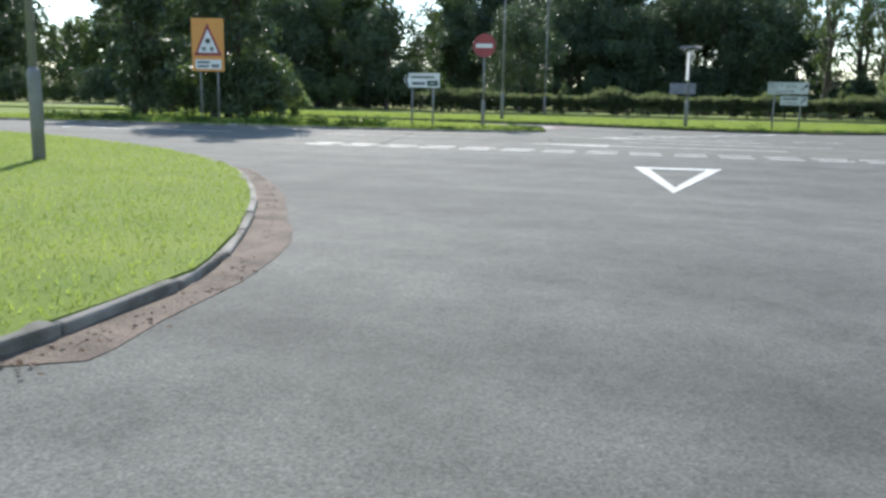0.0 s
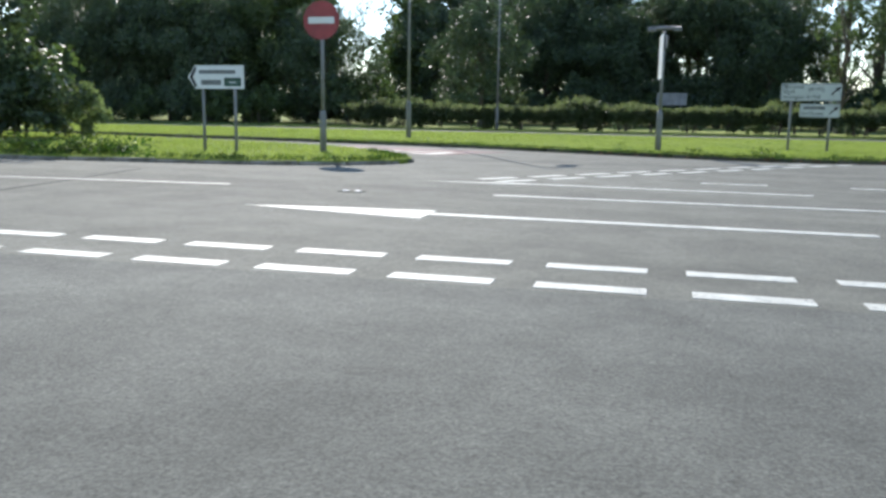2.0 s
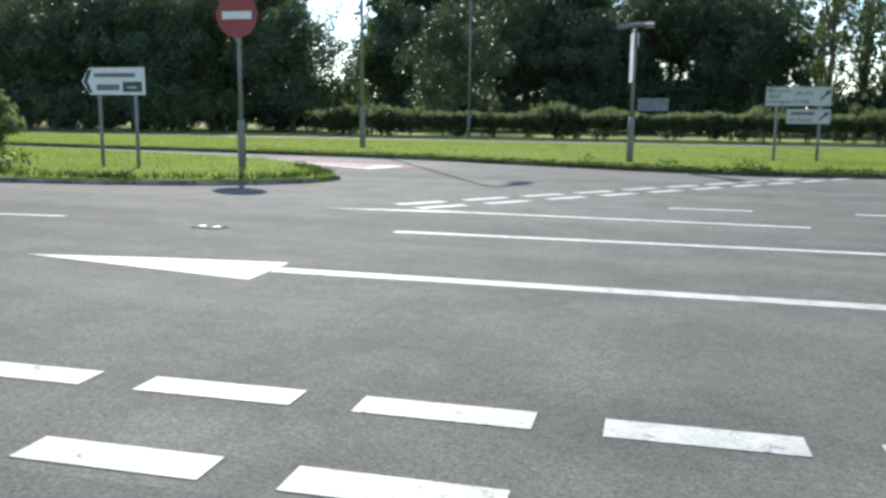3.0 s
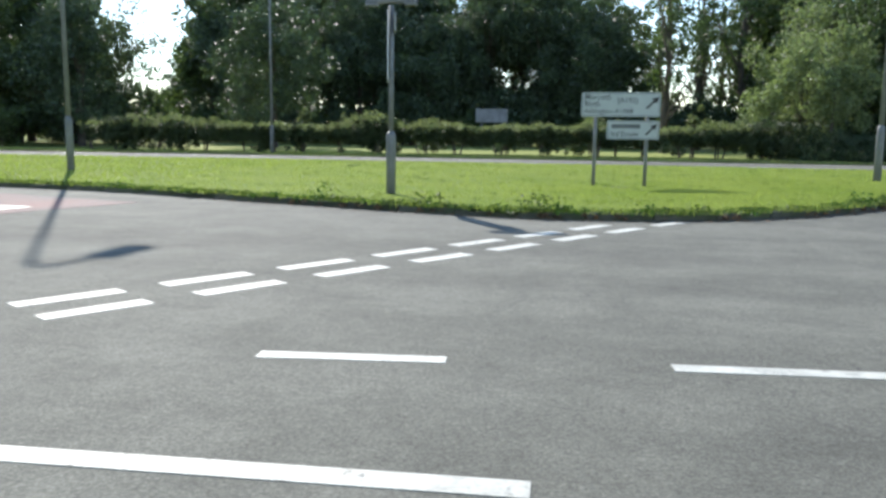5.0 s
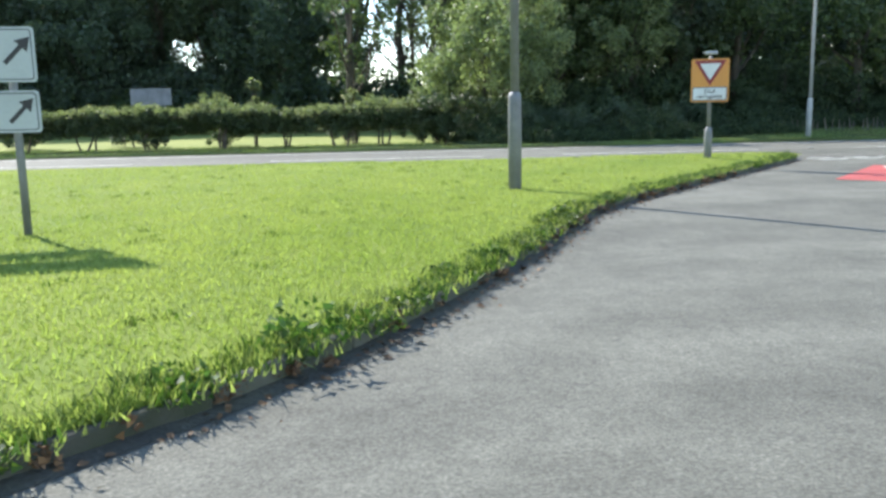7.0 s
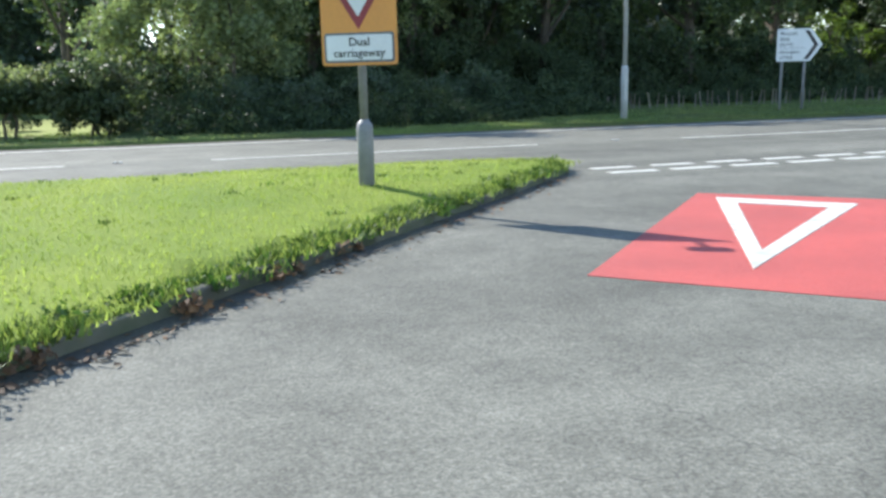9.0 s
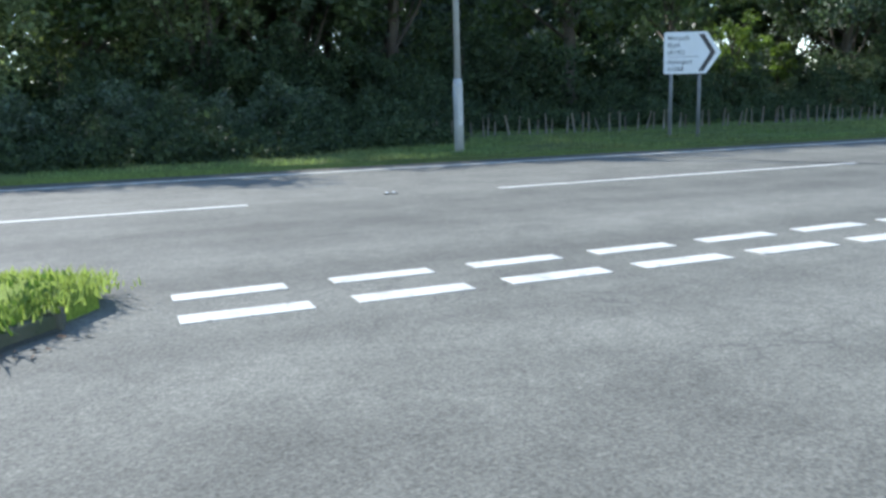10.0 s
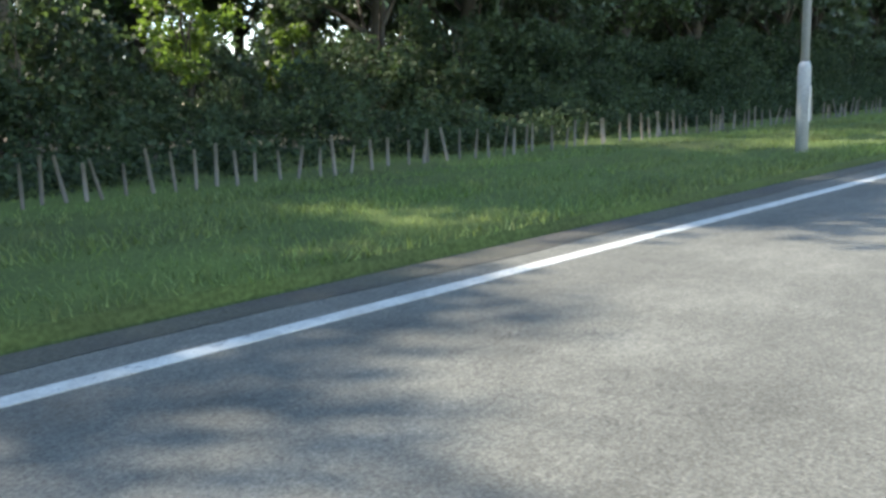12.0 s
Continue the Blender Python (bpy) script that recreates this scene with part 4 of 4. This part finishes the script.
def far_wood(name, label, x0, x1, y, depth, height, seed, per, low_at=-999.0):
    """A long band of closed woodland, with an uneven crown line, too far off to tell its trees apart."""
    rng = np.random.default_rng(seed)
    n = int((x1 - x0) * per)
    cx = x0 + (x1 - x0) * rng.random(n)
    top = height * (0.8 + 0.14 * np.sin(cx * 0.55 + seed) + 0.12 * np.sin(cx * 0.21) + 0.07 * np.sin(cx * 1.7))
    cz = 0.2 + top * rng.random(n) ** 0.8
    keep = (np.abs(cx - low_at) > 3.2) | (cz < 4.0)
    cx, cz, n = cx[keep], cz[keep], int(keep.sum())
    v, f = leaves(rng, np.stack([cx, y + depth * rng.random(n), cz], 1), np.full(n, 1.1), 26, 0.5, 1.0, 3)
    v[:, 2] = np.maximum(v[:, 2], 0.0)
    return tagged(raw(name, v, f, leaf_mid), label, "woodland", kind="stuff")


far_wood("distant_wood", "distant dark green treeline beyond the field", -170, 60, 124, 8, 4.6, 51, 9)
far_wood("undergrowth", "dense dark undergrowth behind the west wood", -115, -36, 86, 3, 5.5, 53, 9)
far_wood("undergrowth", "dense dark undergrowth behind the middle wood", -44, 3, 110, 3, 7.0, 54, 9, -7.4)
far_wood("undergrowth", "dense dark undergrowth deep inside the wood", 14, 115, 83.5, 3, 5.0, 52, 9)

# a pale sunlit tree at the end of the hedge, and lone plants
make_tree("willow_tree", "spreading olive-green sunlit tree at the hedge end", 11, 5.9, 3.1, 0.2, 76, 300, 0.15, leaf_olive, pose(11.3, 57.3, 0.2), stems=3, corners=3)
make_tree("willow_tree", "loose olive-green tree at the edge of the wood", 12, 7.0, 2.3, 1.8, 46, 150, 0.17, leaf_olive, pose(17.2, 60.2, 0.25), stems=3, corners=3)
make_tree("bush", "pale green leafy shrub on the grass island", 13, 1.75, 1.05, 0.05, 34, 120, 0.12, leaf_olive, pose(-19.6, 25.9, 0.08), stems=3)
make_tree("broadleaf_tree", "dense dark tree shading the grass island", 14, 10.8, 3.0, 2.4, 90, 200, 0.20, leaf_dark, pose(-20.6, 23.4, 0.08), stems=3)
put_copy(scrub, -20.1, 23.2, 0.06, 2.6, 0.95)
put_copy(scrub2, -20.6, 23.9, 0.06, 0.6, 1.35)
make_tree("broadleaf_tree", "dark spreading tree on the grass island", 15, 9.0, 2.2, 0.2, 64, 190, 0.22, leaf_dark, pose(-26.4, 24.6, 0.08), stems=3)
for x, y, k in ((-24.0, 24.4, 0.8), (-22.2, 23.9, 0.92), (-20.6, 24.5, 0.86), (-26.0, 24.6, 0.7)):
    put_copy(scrub, x, y, 0.06, rnd.uniform(0, 6.28), k)
make_tree("tall_grass_plume", "pale feathery plume plant standing in the hedge", 16, 2.2, 0.5, 0.9, 12, 60, 0.16, leaf_pale, pose(-13.7, 55.4, 0.2), stems=3)
make_tree("tall_grass_plume", "pale feathery plume plant beside the hedge", 17, 2.5, 0.45, 1.0, 12, 60, 0.14, leaf_pale, pose(1.9, 56.0, 0.15), stems=3)
make_tree("tall_grass_plume", "fan of pale leaves standing above the hedge", 18, 2.4, 0.6, 1.0, 14, 60, 0.14, leaf_pale, pose(5.6, 56.0, 0.15), stems=4)
make_tree("bush", "yellow-green leafy shrub growing out of the hedge", 19, 2.0, 0.7, 0.6, 18, 80, 0.1, leaf_olive, pose(0.8, 55.7, 0.15), stems=3)


def hedge(x0, x1, y, z0, z1):
    rng = np.random.default_rng(21)
    h = thing("hedge", "long clipped dark hedge with pale tips and bare stems below", "hedge", pose(0, 0, 0.15))
    n = int((x1 - x0) * 66)
    cx = x0 + (x1 - x0) * rng.random(n)
    low = z0 + 0.04 * np.sin(cx * 0.9 + 2) + 0.03 * np.sin(cx * 3.1)
    cz = low + (z1 - low) * rng.random(n)
    cy = y + 0.6 * (2 * rng.random(n) - 1)
    # whole bushes that reach the ground
    for c, w in ((-22.6, 1.3), (-19.9, 0.75), (-15.4, 0.4), (-13.5, 0.35), (-9.5, 1.25), (-1.2, 0.4), (8.6, 1.2)):
        k = int(w * 130)
        cx = np.concatenate([cx, c + w * 0.5 * rng.normal(size=k)])
        cy = np.concatenate([cy, y + 0.4 * rng.normal(size=k)])
        cz = np.concatenate([cz, (z1 + 0.35 * w) * rng.random(k) ** 0.8])
    v, f = leaves(rng, np.stack([cx, cy, cz], 1), np.full(len(cx), 0.2), 46, 0.105, 0.8, 3)
    v[:, 2] = np.maximum(v[:, 2], -0.1)
    raw("foliage", v, f, leaf_hedge, h)
    # the paler growth on top, higher in places
    m = int((x1 - x0) * 22)
    cx = x0 + (x1 - x0) * rng.random(m)
    swell = 0.10 + 0.12 * np.sin(cx * 1.15 + 0.6) * np.sin(cx * 0.41) + 0.06 * np.sin(cx * 3.3)
    for c, w, k in ((-20.7, 2.4, 0.42), (-10.0, 1.2, 0.22), (-6.6, 1.0, 0.2), (-9.5, 1.6, 0.28), (0.8, 0.5, 0.35), (7.5, 1.4, 0.2)):
        swell = swell + k * np.exp(-((cx - c) / w) ** 2)
    tip = np.stack([cx, y - 0.12 + 0.45 * rng.normal(size=m), z1 + swell * (1.15 * rng.random(m) + 0.05)], 1)
    v, f = leaves(rng, tip, np.full(m, 0.17), 32, 0.085, 1.15, 3)
    raw("tip_foliage", v, f, leaf_pale, h)
    x = x0
    while x < x1:
        bm = bmesh.new()
        a = Vector((x, y + rng.normal() * 0.15, -0.3))
        for k in range(3):
            e = a + Vector((rng.normal() * 0.14, rng.normal() * 0.1, 0))
            b = e + Vector((rng.normal() * 0.12, rng.normal() * 0.08, 0.6))
            tube(bm, [e, b, b + Vector((rng.normal() * 0.2, 0, 0.5))], [0.045, 0.035, 0.02], 6)
        part("stem", bm, bark, h)
        x += 0.9 + 1.6 * rng.random()
    return h


hedge(-24.8, 9.0, 54.3, 0.52, 1.14)

# ---- stakes along the wood edge ----
stake_data = []
for k in range(4):
    bm = bmesh.new()
    r = 0.019 + 0.005 * (k % 2)
    tube(bm, [(0, 0, -0.15), (0.0, 0, 0.2), (0.005, 0, 0.37 + 0.045 * k)], [r, r, r * 0.8], 6)
    stake_data.append(mesh_of("stake", bm, stake_wood))
fence = thing("stake_row", "row of short weathered uneven wooden stakes before the wood", "fence", pose(0, 0, 0))
x = 21.0
rs = random.Random(5)
while x < 88:
    ob = new("stake", stake_data[rs.randrange(4)])
    ob.parent = fence
    ob.matrix_basis = pose(x, 55.4 + rs.uniform(-0.1, 0.12), 0.2, rs.uniform(-6, 6), rs.choice((0, 0, 0, 0, 0, 0, 3, -4, 13, -12)) + rs.uniform(-3, 3), rs.uniform(0, 360))
    x += rs.uniform(0.16, 0.38)

# ---- grass, weeds and litter ----


def tufts(name, label, rng, pts, z, height, width, mat, per=1):
    """Thin upright blades, three corners each."""
    n = len(pts) * per
    p = np.repeat(pts, per, axis=0) + rng.normal(size=(n, 2)) * (0.05 if per > 1 else 0.0)
    a = rng.random(n) * 2 * np.pi
    h = height * (0.5 + rng.random(n))
    w = width * (0.6 + 0.8 * rng.random(n))
    lean = rng.normal(size=(n, 2)) * (h * 0.45)[:, None]
    zz = np.repeat(np.broadcast_to(z, len(pts)), per)
    b0 = np.stack([p[:, 0] - np.cos(a) * w / 2, p[:, 1] - np.sin(a) * w / 2, zz], 1)
    b1 = np.stack([p[:, 0] + np.cos(a) * w / 2, p[:, 1] + np.sin(a) * w / 2, zz], 1)
    tip = np.stack([p[:, 0] + lean[:, 0], p[:, 1] + lean[:, 1], zz + h], 1)
    ob = raw(name, np.stack([b0, b1, tip], 1).reshape(-1, 3), np.arange(3 * n).reshape(n, 3), mat)
    return tagged(ob, label, "grass", kind="stuff")


def scatter(rng, poly, x0, x1, y0, y1, n):
    p = np.stack([x0 + (x1 - x0) * rng.random(n), y0 + (y1 - y0) * rng.random(n)], 1)
    return p[inside(poly, p)]


def within(rng, poly, x, y, sx, sy, n):
    p = np.stack([x + sx * rng.normal(size=n), y + sy * rng.normal(size=n)], 1)
    return p[inside(poly, p)]


rng = np.random.default_rng(3)
pts = np.concatenate([scatter(rng, MID_EDGE, -8, 15.2, 26, 43.6, 190000), within(rng, MID_EDGE, 5.5, 32.0, 3.2, 3.6, 120000)])
tufts("grass_reserve", "short bright green mown grass on the reserve", rng, pts, reserve_height(pts[:, 0], pts[:, 1]) - 0.005, 0.034, 0.012, blade)
tufts("grass_reserve_far", "short green mown grass on the reserve", rng, scatter(rng, MID_EDGE, -40, -8, 28, 43.6, 60000), 0.103, 0.05, 0.035, blade)
tufts("grass_corner", "short bright green mown grass on the corner", rng, scatter(rng, CORNER_POLY, -20, -2.5, -6, 10, 130000), 0.07, 0.035, 0.013, blade)
tufts("grass_island", "short green grass on the traffic island", rng, scatter(rng, ISLAND_EDGE, -30, -6, 16, 29, 70000), 0.08, 0.06, 0.022, blade)
for k in range(5):
    y0 = 51.3 + 1.5 * k
    tufts("grass_north", "rough green grass on the far verge", rng, np.stack([14 + 46 * rng.random(26000), y0 + 1.5 * rng.random(26000)], 1), 0.08 + 0.05 * k, 0.07, 0.018, blade_rough)
# blades in the darker green too, as part of the hedge shade
tufts("grass_west", "rough grass before the hedge, coloured darker for its shade", rng, np.stack([-45 + 58 * rng.random(40000), 51.3 + 4.5 * rng.random(40000)], 1), 0.05, 0.07, 0.03, blade_rough)


def along(line, rng, n, off, x0=-60, x1=60, y0=-60, y1=60):
    """Points strewn along a line, clumped, at an offset to its left."""
    p = np.array(line)
    p = p[(p[:, 0] > x0) & (p[:, 0] < x1) & (p[:, 1] > y0) & (p[:, 1] < y1)]
    i = rng.integers(0, len(p) - 1, n)
    d = p[i + 1] - p[i]
    q = p[i] + d * rng.random(n)[:, None]
    nrm = np.stack([-d[:, 1], d[:, 0]], 1) / (np.linalg.norm(d, axis=1)[:, None] + 1e-9)
    return q + nrm * (off + 0.07 * rng.normal(size=n))[:, None]


tufts("kerb_weeds", "dark leafy weeds and long grass hanging over the kerb", rng, along(MID_EDGE, rng, 1500, 0.06, -14, 15, 26, 43.2), 0.08, 0.065, 0.02, weed, 9)
tufts("kerb_grass", "bright grass overhanging the kerb stones", rng, along(MID_EDGE, rng, 11000, 0.06, -14, 15.3, 26, 43.6), 0.088, 0.047, 0.013, blade, 3)
tufts("lawn_weeds", "scattered darker broad-leaved weeds in the lawn", rng, pts[:230], reserve_height(pts[:230, 0], pts[:230, 1]) - 0.003, 0.035, 0.02, weed, 16)
tufts("kerb_weeds_island", "dark weeds along the island kerb", rng, along(ISLAND_EDGE, rng, 520, 0.25, -26, -6, 16, 24), 0.07, 0.11, 0.026, weed, 9)


def weed_clumps(name, label, pts, z, r, per, size, mat):
    """Low leafy clumps; each is wider than high."""
    n = len(pts)
    rad = r * (0.5 + rng.random(n))
    v, f = leaves(rng, np.stack([pts[:, 0], pts[:, 1], z + rad * 0.35], 1), rad, per, size, 0.65, 3)
    v[:, 2] = np.maximum(v[:, 2], z)
    return tagged(raw(name, v, f, mat), label, "weeds", kind="stuff")


edge_pts = along(ISLAND_EDGE, rng, 210, 0.5, -26, -10, 16, 20)
edge_pts[:, 1] += 0.35 * np.abs(rng.normal(size=len(edge_pts)))
edge_pts = edge_pts[np.sin(edge_pts[:, 0] * 1.9) + np.sin(edge_pts[:, 0] * 0.8 + 1) > -0.3]
weed_clumps("island_weeds", "dark leafy docks and nettles along the island edge", edge_pts, 0.08, 0.30, 80, 0.075, weed)
weed_clumps("kerb_clumps", "dark leafy weeds rooted along the reserve kerb", along(MID_EDGE, rng, 260, 0.05, -10, 15, 26, 43.2), 0.06, 0.10, 44, 0.04, weed)


tufted = np.array([(0.12, 26.66), (0.3, 26.62), (-0.1, 26.7), (1.44, 26.72), (1.7, 26.8), (2.18, 27.03), (2.84, 27.36), (-1.6, 27.02), (-3.4, 27.65), (4.9, 29.2), (6.2, 31.3), (7.3, 33.4)])
weed_clumps("kerb_tussocks", "dark leafy tussocks leaning over the reserve kerb", tufted, 0.05, 0.21, 130, 0.055, weed)
n = 47 * 34
cx, cy = 19 + 47 * rng.random(n), 56.1 + 2.6 * rng.random(n) ** 1.2
cz = 0.3 + (0.35 + 0.4 * (cy - 56.1)) * rng.random(n) * (0.8 + 0.3 * np.sin(cx * 0.9) + 0.2 * np.sin(cx * 2.3))
v, f = leaves(rng, np.stack([cx, cy, cz], 1), np.full(n, 0.27), 62, 0.085, 0.9, 3)
v[:, 2] = np.maximum(v[:, 2], 0.2)
n = 13 * 80
cx = 9.6 + 12.4 * rng.random(n)
front = 52.15 + 0.35 * np.maximum(cx - 16.0, 0)
cy = front + (56.8 - front) * rng.random(n)
cz = 0.1 + (0.3 + 0.28 * (cy - front)) * rng.random(n) * (0.85 + 0.2 * np.sin(cx * 1.3) + 0.15 * np.sin(cx * 3.1))
v2, f2 = leaves(rng, np.stack([cx, cy, cz], 1), np.full(n, 0.26), 60, 0.085, 0.9, 3)
v2[:, 2] = np.maximum(v2[:, 2], 0.05)
tagged(raw("verge_scrub", v2, f2, leaf_under), "dark low scrub on the shaded verge past the hedge", "undergrowth", kind="stuff")
tagged(raw("wood_edge_weeds", v, f, leaf_under), "dark nettles and brambles behind the row of stakes", "undergrowth", kind="stuff")


def litter(name, label, pts, size, mat):
    n = len(pts)
    a = rng.random(n) * 6.28
    s = size * (0.5 + rng.random(n))
    c, d = np.cos(a) * s, np.sin(a) * s
    z = np.full(n, 0.006)
    v = np.stack([np.stack([pts[:, 0] - c, pts[:, 1] - d, z], 1), np.stack([pts[:, 0] + d * 0.5, pts[:, 1] - c * 0.5, z + s * 0.5], 1), np.stack([pts[:, 0] + c, pts[:, 1] + d, z + s * 0.3], 1), np.stack([pts[:, 0] - d * 0.5, pts[:, 1] + c * 0.5, z], 1)], 1)
    return tagged(raw(name, v.reshape(-1, 3), np.arange(4 * n).reshape(n, 4), mat), label, "leaf litter", kind="stuff")


weed_clumps("dry_clumps", "dry brown weeds and dead leaves lodged along the reserve kerb", np.concatenate([along(MID_EDGE, rng, 90, -0.03, 3, 12, 27.5, 39.5), along(MID_EDGE, rng, 40, -0.03, -4, 3, 26, 28)]), 0.02, 0.075, 34, 0.04, leaf_dead)
litter("leaf_litter", "brown fallen leaves and grit in the kerb channel", np.concatenate([along(MID_EDGE, rng, 700, -0.2, -6, 15, 26, 43), along(MID_EDGE, rng, 300, -0.18, 4, 11, 29, 39)]), 0.021, leaf_dead)
litter("leaf_litter_corner", "brown fallen leaves and grit by the corner kerb", along(CORNER_EDGE, rng, 420, -0.18, -7.5, -2, -6, 4), 0.015, leaf_dead)

# ---- kerb stones ----
KERB = 0.91
kerb_data, shaded_kerb_data = [], []
for k in range(3):
    bm = bmesh.new()
    box(bm, -KERB / 2 + 0.006, KERB / 2 - 0.006, -0.065, 0.065, -0.2, 0.072 - 0.004 * k, 0.018)
    kerb_data.append(mesh_of("kerb_stone", bm, concrete))
    shaded_kerb = kerb_data[-1].copy()
    shaded_kerb.materials[0] = shaded_concrete
    shaded_kerb_data.append(shaded_kerb)


def kerb_run(edge, parent, start, stop, lift=0.0, data=kerb_data):
    """Kerb stones end to end along an outline, between two lengths from its start."""
    p = np.array(edge)
    length = np.concatenate([[0], np.cumsum(np.linalg.norm(np.diff(p, axis=0), axis=1))])
    rk = random.Random(9)
    s = start
    while s + KERB < min(stop, length[-1]):
        a = np.array([np.interp(s, length, p[:, i]) for i in (0, 1)])
        b = np.array([np.interp(s + KERB, length, p[:, i]) for i in (0, 1)])
        ob = new("kerb_stone", data[rk.randrange(3)])
        ob.parent = parent
        c = (a + b) / 2
        ob.matrix_basis = pose(c[0], c[1], lift + rk.uniform(-0.012, 0.008), rk.uniform(-1.5, 1.5), rk.uniform(-0.5, 0.5), math.degrees(math.atan2(b[1] - a[1], b[0] - a[0])) + rk.uniform(-0.8, 0.8))
        s += KERB


kerb_run(CORNER_EDGE, verge_corner, 20, 62)
kerb_run(ISLAND_EDGE, verge_island, 28, 100)
# the reserve's stones carry the overhang shade in their colour
kerb_run(MID_EDGE, verge_reserve, 28, 132, 0.026, shaded_kerb_data)

# earth washed into the channel below the kerbs


def channel_soil(edge, keep, width, mat=soil):
    bm = bmesh.new()
    p = np.array(edge)
    p = p[keep(p[:, 0], p[:, 1])]
    d = np.gradient(p, axis=0)
    nrm = np.stack([-d[:, 1], d[:, 0]], 1) / np.linalg.norm(d, axis=1)[:, None]
    inner, outer = [], []
    for k, (q, n) in enumerate(zip(p, nrm)):
        w = width + 0.35 * width * noise.noise((k * 0.21, width, 0)) + 0.1 * width * noise.noise((k * 1.3, width, 0)) if 2 < k < len(p) - 3 else 0.1
        inner.append(bm.verts.new((*(q - n * w), 0.004)))
        outer.append(bm.verts.new((*(q - n * 0.05), 0.014)))
    for a, b, c, e in zip(inner, inner[1:], outer[1:], outer):
        bm.faces.new((a, b, c, e))
    bmesh.ops.recalc_face_normals(bm, faces=bm.faces)
    return part("channel_soil", bm, mat, road)


channel_soil(CORNER_EDGE, lambda x, y: (y > -5) & (y < 4.8), 0.36)
channel_soil(MID_EDGE, lambda x, y: (x > 0) & (y > 26.6) & (y < 42.5), 0.19, shaded_soil)

# earth and cut grass along the far carriageway edge, darkened for the tree shade
verge_line = [(x, NORTH_Y) for x in np.arange(-45, 110, 0.5)]
channel_soil(verge_line, lambda x, y: x < 200, 0.34, shaded_soil)
